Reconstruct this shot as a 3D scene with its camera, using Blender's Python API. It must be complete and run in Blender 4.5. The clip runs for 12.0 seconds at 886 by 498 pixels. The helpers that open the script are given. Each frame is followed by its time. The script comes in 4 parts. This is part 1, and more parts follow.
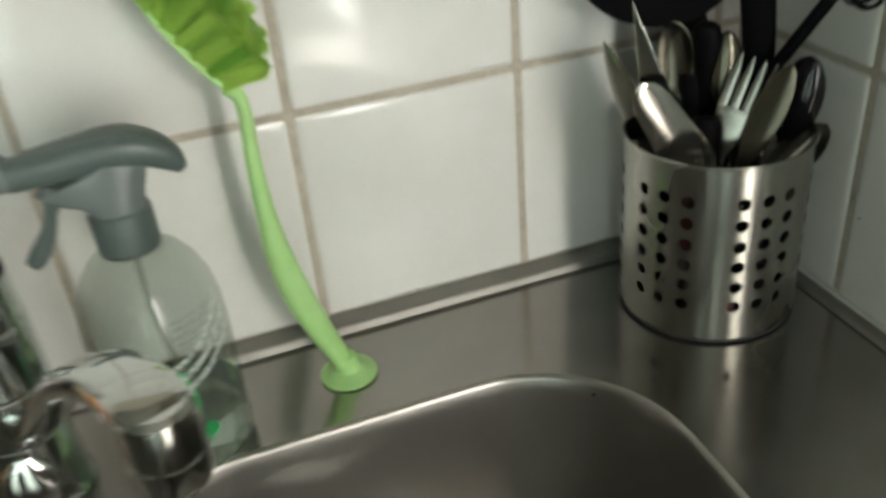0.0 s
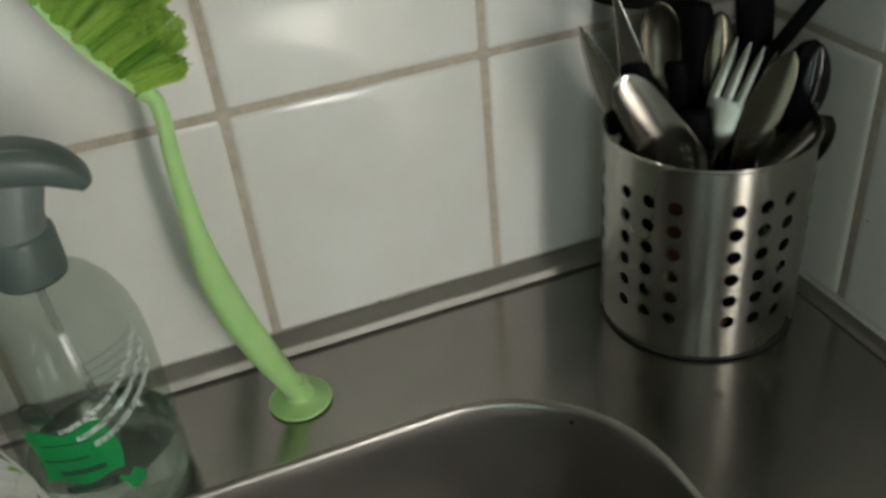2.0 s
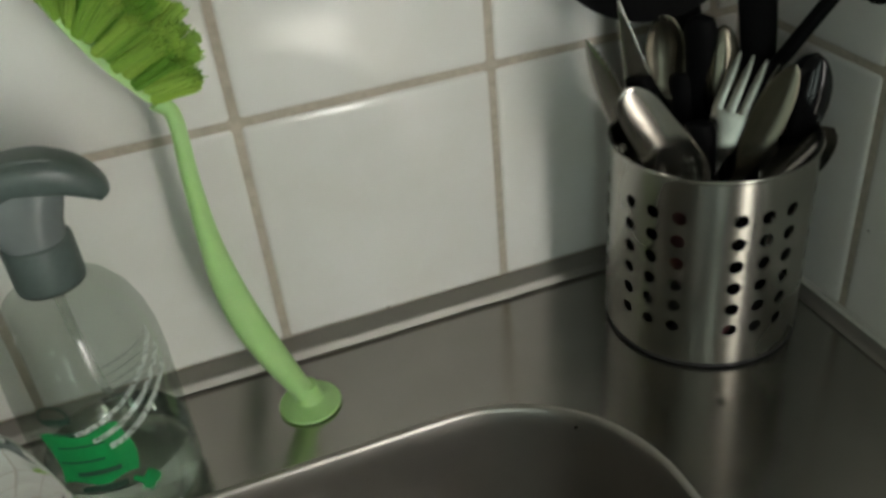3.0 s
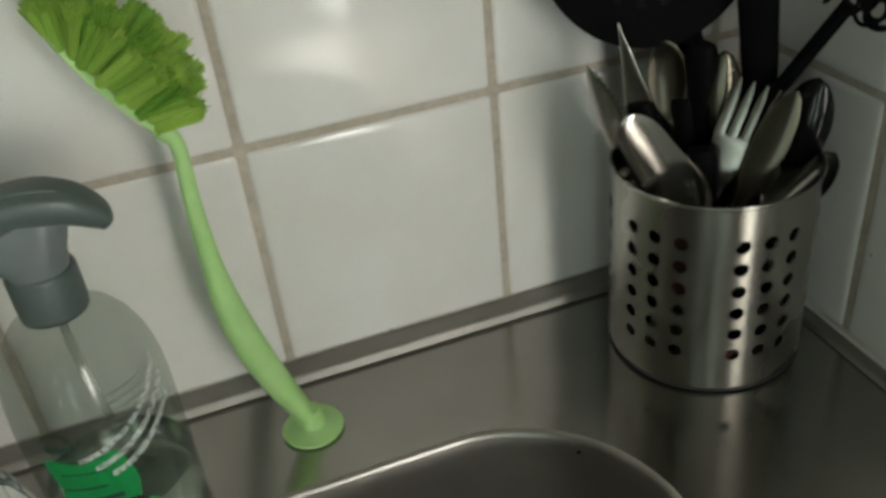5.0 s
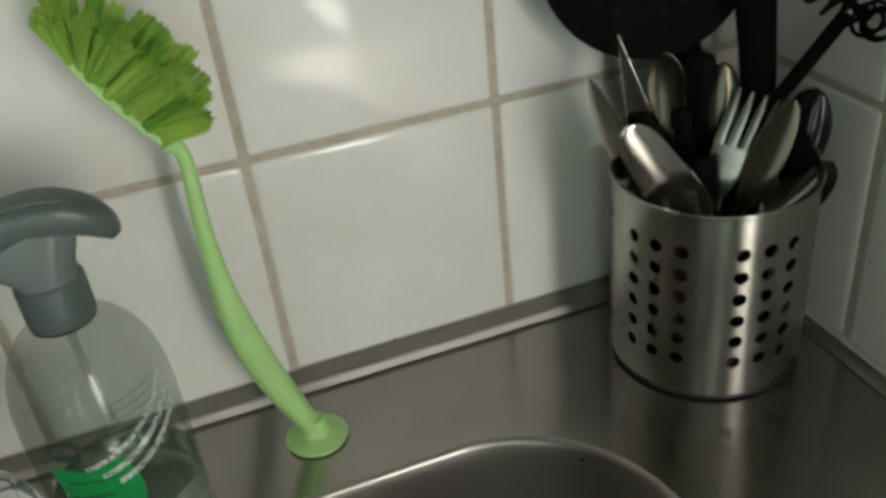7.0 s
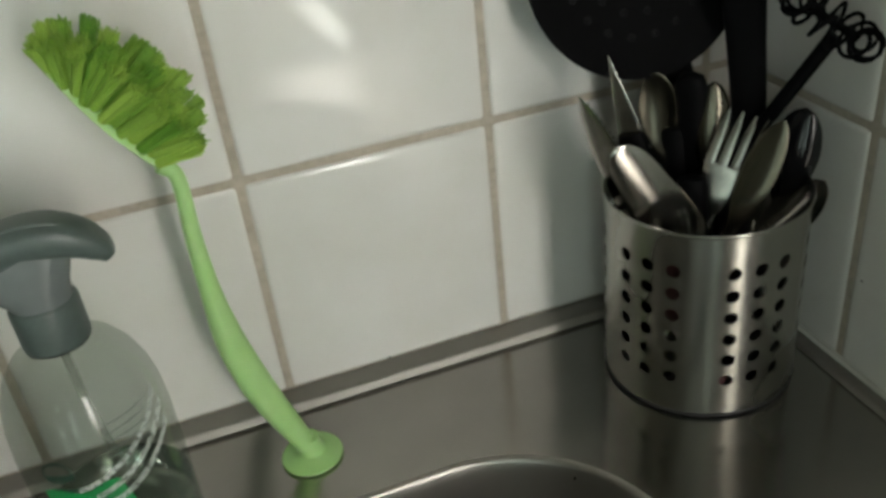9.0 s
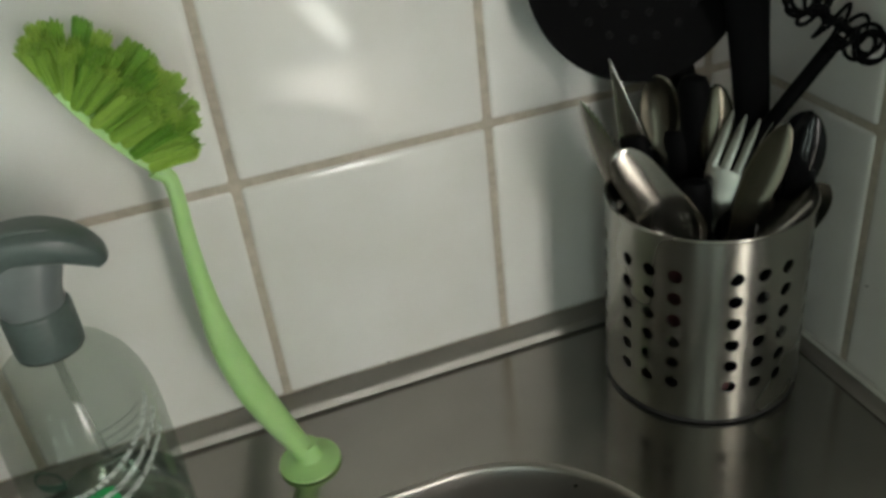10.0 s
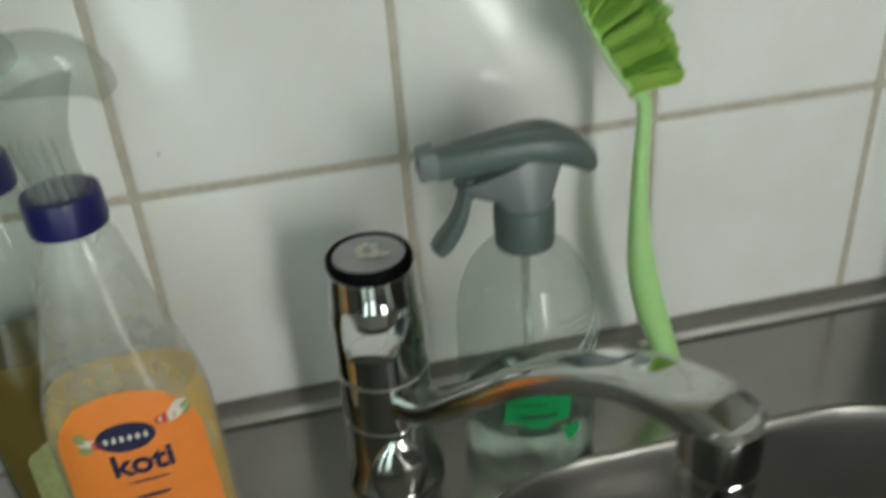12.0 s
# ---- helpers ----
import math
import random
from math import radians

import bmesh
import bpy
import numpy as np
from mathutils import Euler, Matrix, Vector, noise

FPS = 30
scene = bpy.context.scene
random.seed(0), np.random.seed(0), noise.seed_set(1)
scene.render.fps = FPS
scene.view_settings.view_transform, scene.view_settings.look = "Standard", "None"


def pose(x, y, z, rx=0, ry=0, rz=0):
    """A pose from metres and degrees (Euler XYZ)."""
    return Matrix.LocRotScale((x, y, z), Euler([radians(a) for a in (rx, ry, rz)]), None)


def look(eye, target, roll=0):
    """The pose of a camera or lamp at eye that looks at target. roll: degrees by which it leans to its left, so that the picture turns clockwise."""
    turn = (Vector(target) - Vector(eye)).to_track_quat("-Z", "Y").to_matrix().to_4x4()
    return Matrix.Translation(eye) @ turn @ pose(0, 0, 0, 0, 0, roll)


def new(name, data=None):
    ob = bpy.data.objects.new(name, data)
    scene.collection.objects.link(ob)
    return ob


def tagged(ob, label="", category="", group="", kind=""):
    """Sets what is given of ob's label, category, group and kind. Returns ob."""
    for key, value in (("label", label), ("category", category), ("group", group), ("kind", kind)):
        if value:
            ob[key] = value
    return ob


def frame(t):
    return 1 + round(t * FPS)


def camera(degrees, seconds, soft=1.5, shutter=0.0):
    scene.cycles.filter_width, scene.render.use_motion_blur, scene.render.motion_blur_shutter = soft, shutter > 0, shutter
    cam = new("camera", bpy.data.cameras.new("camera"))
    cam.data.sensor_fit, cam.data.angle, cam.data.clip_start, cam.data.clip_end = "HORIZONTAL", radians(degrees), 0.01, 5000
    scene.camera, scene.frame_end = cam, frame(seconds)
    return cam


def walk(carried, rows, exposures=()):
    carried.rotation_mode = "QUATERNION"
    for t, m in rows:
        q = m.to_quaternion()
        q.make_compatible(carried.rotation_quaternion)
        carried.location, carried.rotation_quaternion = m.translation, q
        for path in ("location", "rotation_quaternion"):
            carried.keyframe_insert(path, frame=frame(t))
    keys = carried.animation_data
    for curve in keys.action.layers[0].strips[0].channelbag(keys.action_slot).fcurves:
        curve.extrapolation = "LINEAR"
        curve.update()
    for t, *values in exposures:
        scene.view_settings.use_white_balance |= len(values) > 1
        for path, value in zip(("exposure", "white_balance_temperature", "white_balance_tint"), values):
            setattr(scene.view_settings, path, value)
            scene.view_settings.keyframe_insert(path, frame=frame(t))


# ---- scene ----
cam = camera(53.1, 12.0, 3.3, 0.9)
PATH = [
    (0, (-0.216, -0.502, 1.254), (0.284, 1.125, 0.205), -5.5),
    (0.2, (-0.197, -0.47, 1.241), (0.307, 1.142, 0.17), -5.5),
    (0.3, (-0.182, -0.454, 1.244), (0.313, 1.145, 0.149), -5.8),
    (0.5, (-0.168, -0.456, 1.252), (0.291, 1.145, 0.145), -6.7),
    (1, (-0.158, -0.448, 1.241), (0.324, 1.137, 0.122), -7.1),
    (1.5, (-0.176, -0.448, 1.244), (0.326, 1.136, 0.13), -6.4),
    (2, (-0.176, -0.447, 1.243), (0.317, 1.137, 0.126), -6.2),
    (2.5, (-0.188, -0.452, 1.243), (0.307, 1.134, 0.13), -6.0),
    (3, (-0.178, -0.453, 1.251), (0.302, 1.139, 0.139), -6.2),
    (5, (-0.174, -0.451, 1.258), (0.298, 1.158, 0.168), -6.5),
    (5.5, (-0.177, -0.452, 1.257), (0.306, 1.161, 0.179), -6.4),
    (6, (-0.175, -0.452, 1.259), (0.301, 1.164, 0.181), -6.6),
    (6.5, (-0.177, -0.454, 1.259), (0.3, 1.166, 0.187), -6.6),
    (8.5, (-0.172, -0.457, 1.263), (0.3, 1.178, 0.212), -7.0),
    (9, (-0.171, -0.458, 1.264), (0.306, 1.18, 0.221), -6.9),
    (9.5, (-0.17, -0.455, 1.264), (0.308, 1.183, 0.22), -7.0),
    (10, (-0.167, -0.452, 1.263), (0.305, 1.187, 0.219), -7.0),
    (10.5, (-0.166, -0.454, 1.262), (0.306, 1.192, 0.228), -7.1),
    (10.8, (-0.166, -0.448, 1.269), (0.286, 1.204, 0.236), -7.1),
    (11, (-0.177, -0.454, 1.264), (0.215, 1.233, 0.265), -6.7),
    (11.2, (-0.2, -0.465, 1.261), (0.102, 1.262, 0.299), -7.0),
    (11.3, (-0.224, -0.463, 1.262), (0.049, 1.262, 0.287), -6.5),
    (11.5, (-0.263, -0.455, 1.262), (-0.046, 1.263, 0.262), -6.3),
    (11.6, (-0.298, -0.456, 1.25), (-0.04, 1.282, 0.293), -5.3),
    (11.8, (-0.339, -0.46, 1.27), (-0.087, 1.249, 0.263), -5.3),
    (11.9, (-0.351, -0.459, 1.268), (-0.082, 1.244, 0.254), -4.8),
    (12, (-0.363, -0.454, 1.266), (-0.063, 1.229, 0.229), -4.4),
]
EXPOSE = [(0.0, 0.48, 6500, 10), (0.4, 0.06, 6500, 10), (1.0, 0.0, 6500, 10), (2.5, -0.06, 6500, 10), (6.0, 0.03, 6500, 10), (9.0, 0.08, 6500, 10), (10.5, -0.15, 6500, 10),
          (11.0, -0.31, 6400, 9), (11.3, -0.34, 6250, 7), (11.6, -0.12, 6200, 7), (12.0, 0.16, 6150, 7)]
walk(cam, [(t, look(eye, target, roll)) for t, eye, target, roll in PATH], EXPOSE)


# ---------------------------------------------------------------- light
Z0 = 0.893                      # worktop height
WX = 0.170                      # face of the side wall
ROOM_L, ROOM_R, ROOM_F, ROOM_H = -2.0, 1.05, -1.95, 2.5


def mat(name):
    m = bpy.data.materials.new(name)
    m.use_nodes = True
    nt = m.node_tree
    b = nt.nodes["Principled BSDF"]
    return m, nt, b


def link(nt, a, ao, b, bi):
    nt.links.new(a.outputs[ao], b.inputs[bi])


def noise_node(nt, scale, detail=4.0, rough=0.55, stretch=None, space="Object"):
    tc = nt.nodes.new("ShaderNodeTexCoord")
    mp = nt.nodes.new("ShaderNodeMapping")
    mp.inputs["Scale"].default_value = stretch or (1, 1, 1)
    n = nt.nodes.new("ShaderNodeTexNoise")
    n.inputs["Scale"].default_value = scale
    n.inputs["Detail"].default_value = detail
    n.inputs["Roughness"].default_value = rough
    link(nt, tc, space, mp, "Vector")
    link(nt, mp, "Vector", n, "Vector")
    return n


def ramp(nt, src, out, stops):
    r = nt.nodes.new("ShaderNodeValToRGB")
    el = r.color_ramp.elements
    while len(el) < len(stops):
        el.new(0.5)
    for e, (p, c) in zip(el, stops):
        e.position, e.color = p, (c if len(c) == 4 else (*c, 1))
    link(nt, src, out, r, "Fac")
    return r


def span(nt, src, out, lo, hi):
    m = nt.nodes.new("ShaderNodeMapRange")
    m.inputs["To Min"].default_value, m.inputs["To Max"].default_value = lo, hi
    link(nt, src, out, m, "Value")
    return m


def bump(nt, b, src, out, strength, distance):
    n = nt.nodes.new("ShaderNodeBump")
    n.inputs["Strength"].default_value, n.inputs["Distance"].default_value = strength, distance
    link(nt, src, out, n, "Height")
    link(nt, n, "Normal", b, "Normal")
    return n


def plain(name, colour, rough=0.5, metal=0.0, vary=0.12, scale=60.0, relief=0.0, spec=0.5):
    """A surface with a fine and a coarse variation of colour and gloss."""
    m, nt, b = mat(name)
    n1, n2 = noise_node(nt, scale), noise_node(nt, scale / 7.0, 3)
    mix = nt.nodes.new("ShaderNodeMath")
    mix.operation = "ADD"
    link(nt, n1, "Fac", mix, 0)
    link(nt, n2, "Fac", mix, 1)
    half = span(nt, mix, 0, 0.0, 1.0)
    half.inputs["From Min"].default_value, half.inputs["From Max"].default_value = 0.6, 1.4
    lo = tuple(c * (1 - vary) for c in colour)
    hi = tuple(min(1, c * (1 + vary)) for c in colour)
    r = ramp(nt, half, "Result", [(0.0, lo), (1.0, hi)])
    link(nt, r, "Color", b, "Base Color")
    g = span(nt, n2, "Fac", rough * 0.8, min(1, rough * 1.25))
    link(nt, g, "Result", b, "Roughness")
    b.inputs["Metallic"].default_value = metal
    b.inputs["Specular IOR Level"].default_value = spec
    if relief:
        bump(nt, b, n1, "Fac", 0.5, relief)
    return m


def glow(name, low, high, strength, gap=False):
    """The pale daylight outside, brighter towards its top; gap brightens an upright band that shapes the pot's
    highlight.
    """
    m, nt, b = mat(name)
    tc = nt.nodes.new("ShaderNodeTexCoord")
    sep = nt.nodes.new("ShaderNodeSeparateXYZ")
    link(nt, tc, "Generated", sep, "Vector")
    mid = tuple(0.35 * p + 0.65 * q for p, q in zip(low, high))
    r = ramp(nt, sep, "Z", [(0.0, low), (0.24, low), (0.42, mid), (1.0, high)])
    n = noise_node(nt, 3.0, 2)
    s = span(nt, n, "Fac", strength * 0.75, strength * 1.25)
    b.inputs["Base Color"].default_value = (0, 0, 0, 1)
    link(nt, r, "Color", b, "Emission Color")
    if gap:
        across = ramp(nt, sep, "X", [(0.0, (0.5, 0.5, 0.5)), (0.26, (0.5, 0.5, 0.5)), (0.34, (1, 1, 1)), (0.52, (1, 1, 1)), (0.60, (0.2, 0.2, 0.2))])
        mul = nt.nodes.new("ShaderNodeMath")
        mul.operation = "MULTIPLY"
        link(nt, across, "Color", mul, 0)
        mul.inputs[1].default_value = 1.55
        both = nt.nodes.new("ShaderNodeMath")
        both.operation = "MULTIPLY"
        link(nt, mul, 0, both, 0)
        link(nt, s, "Result", both, 1)
        link(nt, both, 0, b, "Emission Strength")
    else:
        link(nt, s, "Result", b, "Emission Strength")
    return m


world = bpy.data.worlds.new("sky")
scene.world = world
world.use_nodes = True
wn = world.node_tree
sky = wn.nodes.new("ShaderNodeTexSky")
sky.sky_type, sky.sun_disc = "NISHITA", False
sky.sun_elevation, sky.sun_rotation = radians(24), radians(200)
wn.links.new(sky.outputs["Color"], wn.nodes["Background"].inputs["Color"])
wn.nodes["Background"].inputs["Strength"].default_value = 0.1

# ---------------------------------------------------------------- materials


def tile_material():
    m, nt, b = mat("glazed white tile")
    info = nt.nodes.new("ShaderNodeObjectInfo")
    n = noise_node(nt, 14.0, 3, stretch=(1, 1, 1))
    fine = noise_node(nt, 260.0, 3)
    tone = ramp(nt, info, "Random", [(0.0, (0.69, 0.69, 0.665)), (1.0, (0.745, 0.74, 0.71))])
    stain = ramp(nt, n, "Fac", [(0.3, (0.93, 0.92, 0.89)), (0.65, (1, 1, 1))])
    mx = nt.nodes.new("ShaderNodeMix")
    mx.data_type, mx.blend_type = "RGBA", "MULTIPLY"
    mx.inputs["Factor"].default_value = 1.0
    link(nt, tone, "Color", mx, "A")
    link(nt, stain, "Color", mx, "B")
    link(nt, mx, "Result", b, "Base Color")
    g = span(nt, fine, "Fac", 0.04, 0.10)
    link(nt, g, "Result", b, "Roughness")
    wave = noise_node(nt, 9.0, 1.5)
    bump(nt, b, wave, "Fac", 0.09, 0.004)
    return m


def steel_sheet(name, lo, hi):
    m, nt, b = mat(name)
    grain = noise_node(nt, 900.0, 3, stretch=(0.03, 1, 1))
    cloud = noise_node(nt, 11.0, 5)
    smear = noise_node(nt, 45.0, 5, 0.65)
    c = ramp(nt, cloud, "Fac", [(0.25, (0.275, 0.262, 0.24)), (0.75, (0.355, 0.34, 0.314))])
    link(nt, c, "Color", b, "Base Color")
    b.inputs["Metallic"].default_value = 1.0
    r = span(nt, smear, "Fac", lo, hi)
    link(nt, r, "Result", b, "Roughness")
    bump(nt, b, grain, "Fac", 0.10, 0.0004)
    return m


def steel_pot():
    m, nt, b = mat("brushed steel pot")
    smear = noise_node(nt, 14.0, 2)
    c = ramp(nt, smear, "Fac", [(0.25, (0.35, 0.345, 0.315)), (0.75, (0.41, 0.405, 0.37))])
    link(nt, c, "Color", b, "Base Color")
    b.inputs["Metallic"].default_value = 1.0
    r = span(nt, smear, "Fac", 0.25, 0.29)
    link(nt, r, "Result", b, "Roughness")
    b.inputs["Anisotropic"].default_value = 0.8
    b.inputs["Anisotropic Rotation"].default_value = 0.25
    tg = nt.nodes.new("ShaderNodeTangent")
    tg.direction_type, tg.axis = "RADIAL", "Z"
    link(nt, tg, "Tangent", b, "Tangent")
    return m


def clear_plastic(name, tint, haze, haze_colour, rough=0.04):
    """A thin clear or milky wall: light passes straight on, the gloss grows at grazing angles."""
    m, nt, b = mat(name)
    out = nt.nodes["Material Output"]
    tr = nt.nodes.new("ShaderNodeBsdfTransparent")
    tr.inputs["Color"].default_value = (*tint, 1)
    milk = nt.nodes.new("ShaderNodeBsdfDiffuse")
    milk.inputs["Color"].default_value = (*haze_colour, 1)
    tl = nt.nodes.new("ShaderNodeBsdfTranslucent")
    tl.inputs["Color"].default_value = (*haze_colour, 1)
    m0 = nt.nodes.new("ShaderNodeMixShader")
    link(nt, milk, 0, m0, 1)
    link(nt, tl, 0, m0, 2)
    m1 = nt.nodes.new("ShaderNodeMixShader")
    n = noise_node(nt, 30.0, 4)
    h = span(nt, n, "Fac", haze * 0.6, haze * 1.4)
    link(nt, h, "Result", m1, 0)
    link(nt, tr, 0, m1, 1)
    link(nt, m0, 0, m1, 2)
    gl = nt.nodes.new("ShaderNodeBsdfGlossy")
    gl.inputs["Roughness"].default_value = rough
    lw = nt.nodes.new("ShaderNodeLayerWeight")
    lw.inputs["Blend"].default_value = 0.12
    fr = span(nt, lw, "Facing", 0.035, 0.36)
    m2 = nt.nodes.new("ShaderNodeMixShader")
    link(nt, fr, 0, m2, 0)
    link(nt, m1, 0, m2, 1)
    link(nt, gl, 0, m2, 2)
    link(nt, m2, 0, out, 0)
    return m


def liquid(name, colour, rough=0.0, ior=1.33):
    m, nt, b = mat(name)
    b.inputs["Base Color"].default_value = (*colour, 1)
    b.inputs["Transmission Weight"].default_value = 1.0
    b.inputs["IOR"].default_value = ior
    n = noise_node(nt, 25.0, 2)
    r = span(nt, n, "Fac", rough, rough + 0.03)
    link(nt, r, "Result", b, "Roughness")
    return m


def soft_plastic(name, lo, hi, scale, rough, sss=0.15):
    m, nt, b = mat(name)
    n = noise_node(nt, scale, 4)
    info = nt.nodes.new("ShaderNodeObjectInfo")
    add = nt.nodes.new("ShaderNodeMath")
    add.operation = "MULTIPLY_ADD"
    link(nt, info, "Random", add, 0)
    add.inputs[1].default_value = 0.5
    link(nt, n, "Fac", add, 2)
    r = ramp(nt, add, 0, [(0.35, lo), (1.05, hi)])
    link(nt, r, "Color", b, "Base Color")
    g = span(nt, n, "Fac", rough * 0.8, rough * 1.2)
    link(nt, g, "Result", b, "Roughness")
    b.inputs["Subsurface Weight"].default_value = sss
    b.inputs["Subsurface Radius"].default_value = (0.6, 1.0, 0.3)
    b.inputs["Subsurface Scale"].default_value = 0.004
    return m


def worn_print():
    """White print on clear plastic, crackled and partly rubbed off."""
    m, nt, b = mat("rubbed white print")
    b.inputs["Base Color"].default_value = (0.55, 0.60, 0.56, 1)
    b.inputs["Roughness"].default_value = 0.4
    n = noise_node(nt, 420.0, 5, 0.7)
    r = ramp(nt, n, "Fac", [(0.36, (0.15, 0.15, 0.15)), (0.56, (0.85, 0.85, 0.85))])
    link(nt, r, "Color", b, "Alpha")
    return m


TILE = tile_material()
GROUT = plain("beige grout", (0.43, 0.385, 0.315), 0.85, vary=0.22, scale=240, relief=0.0006)
SHEET = steel_sheet("brushed steel sheet", 0.115, 0.25)
EDGE = steel_sheet("scoured steel edge", 0.50, 0.64)
BOWL = steel_sheet("scoured steel bowl", 0.28, 0.40)
PALE_STEEL = plain("matt blade steel", (0.42, 0.41, 0.375), 0.25, 1.0, 0.10, 90)
# much darker base colour than the other cutlery steels
DARK_STEEL = plain("dark cutlery steel", (0.105, 0.098, 0.076), 0.24, 1.0, 0.12, 90)
POT = steel_pot()
POLISHED = plain("polished cutlery steel", (0.50, 0.485, 0.455), 0.17, 1.0, 0.10, 90)
CHROME = plain("chrome", (0.64, 0.65, 0.64), 0.045, 1.0, 0.04, 50)
NYLON = plain("black nylon", (0.003, 0.003, 0.0034), 0.5, vary=0.3, scale=120, spec=0.04)
GLOSSY = plain("glossy black nylon", (0.006, 0.006, 0.007), 0.13, vary=0.3, scale=120, spec=0.35)
RUBBER = plain("black rubber", (0.012, 0.012, 0.013), 0.6, vary=0.3, scale=200)
GREEN = soft_plastic("light green plastic", (0.36, 0.61, 0.225), (0.45, 0.70, 0.29), 40, 0.40)
# the dark end of the bristle green includes the shade between tufts
BRISTLE = soft_plastic("green bristle", (0.075, 0.27, 0.018), (0.37, 0.56, 0.095), 220, 0.45, 0.0)
GREY = plain("grey green plastic", (0.088, 0.116, 0.107), 0.36, vary=0.12, scale=300, relief=0.0001)
PET = clear_plastic("clear plastic bottle", (0.85, 0.88, 0.85), 0.04, (0.31, 0.35, 0.315))
MILKY = clear_plastic("milky bottle plastic", (0.955, 0.965, 0.95), 0.29, (0.82, 0.83, 0.80), 0.10)
CLEARHEAD = clear_plastic("frosted trigger plastic", (0.88, 0.90, 0.875), 0.20, (0.52, 0.56, 0.50), 0.12)
WATER = liquid("clear cleaner", (0.78, 0.86, 0.80), 0.02)
AMBER = plain("yellow cleaner", (0.60, 0.36, 0.004), 0.25, vary=0.2, scale=30)
OLIVE = plain("olive cleaner", (0.14, 0.095, 0.016), 0.25, vary=0.2, scale=30)
NAVY = plain("navy blue plastic", (0.010, 0.010, 0.090), 0.35, vary=0.15, scale=100)
ORANGE = plain("orange label", (0.80, 0.235, 0.035), 0.45, vary=0.08, scale=70)
PRINT_NAVY = plain("navy print", (0.014, 0.016, 0.060), 0.45, vary=0.1)
PRINT_PALE = plain("pale print", (0.68, 0.66, 0.55), 0.5, vary=0.15, scale=300)
PRINT_LEAF = plain("leafy print", (0.28, 0.30, 0.12), 0.5, vary=0.3, scale=400)
PRINT_RED = plain("red print", (0.55, 0.05, 0.04), 0.5, vary=0.1)
LABEL_GREEN = plain("green label", (0.008, 0.25, 0.065), 0.35, vary=0.25, scale=160)
PRINT_DARK = plain("dark green print", (0.020, 0.055, 0.035), 0.5, vary=0.2)
PRINT_GREY = plain("grey green print", (0.14, 0.17, 0.15), 0.5, vary=0.2)
PRINT_WORN = worn_print()
PAINT = plain("wall paint", (0.40, 0.395, 0.355), 0.7, vary=0.04, scale=40, relief=0.0004)
FLOOR = plain("grey brown floor", (0.16, 0.13, 0.10), 0.35, vary=0.18, scale=12)
CARCASS = plain("white cabinet board", (0.62, 0.61, 0.58), 0.45, vary=0.05, scale=30)
FRAME = plain("white frame paint", (0.72, 0.72, 0.70), 0.4, vary=0.05, scale=60)
WORN_CHROME = plain("limescaled chrome", (0.56, 0.57, 0.55), 0.08, 1.0, 0.10, 70)
CAP_GREY = plain("grey cap plate", (0.36, 0.37, 0.37), 0.3, 0.35, 0.15, 160)
SCALE = plain("limescale and stain", (0.010, 0.008, 0.006), 0.9, vary=0.3, scale=500, spec=0.05)
DAY = glow("daylight outside", (0.04, 0.042, 0.04), (1.0, 0.97, 0.90), 14.5, True)
# glow for the added strips that the tiles mirror
STRIP_GLOW = glow("glow of mirrored strips", (0.80, 0.80, 0.70), (0.98, 1.0, 0.90), 11.0)
DAY_COOL = glow("cool daylight outside", (0.78, 0.94, 0.86), (0.82, 0.99, 0.90), 4.2)

# ---------------------------------------------------------------- mesh tools


def finish(bm, name, material, smooth=True, angle=35):
    bmesh.ops.recalc_face_normals(bm, faces=bm.faces)
    me = bpy.data.meshes.new(name)
    bm.to_mesh(me)
    bm.free()
    me.materials.append(material)
    if smooth:
        me.polygons.foreach_set("use_smooth", [True] * len(me.polygons))
        me.set_sharp_from_angle(angle=radians(angle))
    return me


def part(name, bm, material, parent=None, label="", smooth=True, angle=35):
    me = bm if isinstance(bm, bpy.types.Mesh) else finish(bm, name, material, smooth, angle)
    ob = new(name, me)
    if parent is not None:
        ob.parent = parent
    if label:
        tagged(ob, label)
    return ob


def thing(name, place, label, category, group="", kind=""):
    ob = new(name)
    ob.empty_display_size = 0.02
    ob.location = place
    return tagged(ob, label, category, group, kind)


def box(x0, x1, y0, y1, z0, z1, bevel=0.0, seg=2):
    bm = bmesh.new()
    bmesh.ops.create_cube(bm, size=1)
    for v in bm.verts:
        v.co = ((x0 + x1) / 2 + v.co.x * (x1 - x0), (y0 + y1) / 2 + v.co.y * (y1 - y0), (z0 + z1) / 2 + v.co.z * (z1 - z0))
    if bevel:
        bmesh.ops.bevel(bm, geom=bm.edges[:], offset=bevel, segments=seg, affect="EDGES", profile=0.5)
    return bm


def rings_to_mesh(rings, closed_ends=True, bm=None):
    """Skins closed rings of points, one after another."""
    bm = bm or bmesh.new()
    rows = [[bm.verts.new(p) for p in r] for r in rings]
    n = len(rows[0])
    for a, b in zip(rows, rows[1:]):
        for i in range(n):
            j = (i + 1) % n
            bm.faces.new((a[i], a[j], b[j], b[i]))
    if closed_ends:
        bm.faces.new(rows[0])
        bm.faces.new(rows[-1])
    return bm


def lathe(profile, n=48, sx=1.0, sy=1.0, closed_ends=True, bm=None, centre=(0, 0)):
    rings = []
    for r, z in profile:
        rings.append([(centre[0] + r * sx * math.cos(2 * math.pi * i / n), centre[1] + r * sy * math.sin(2 * math.pi * i / n), z) for i in range(n)])
    return rings_to_mesh(rings, closed_ends, bm)


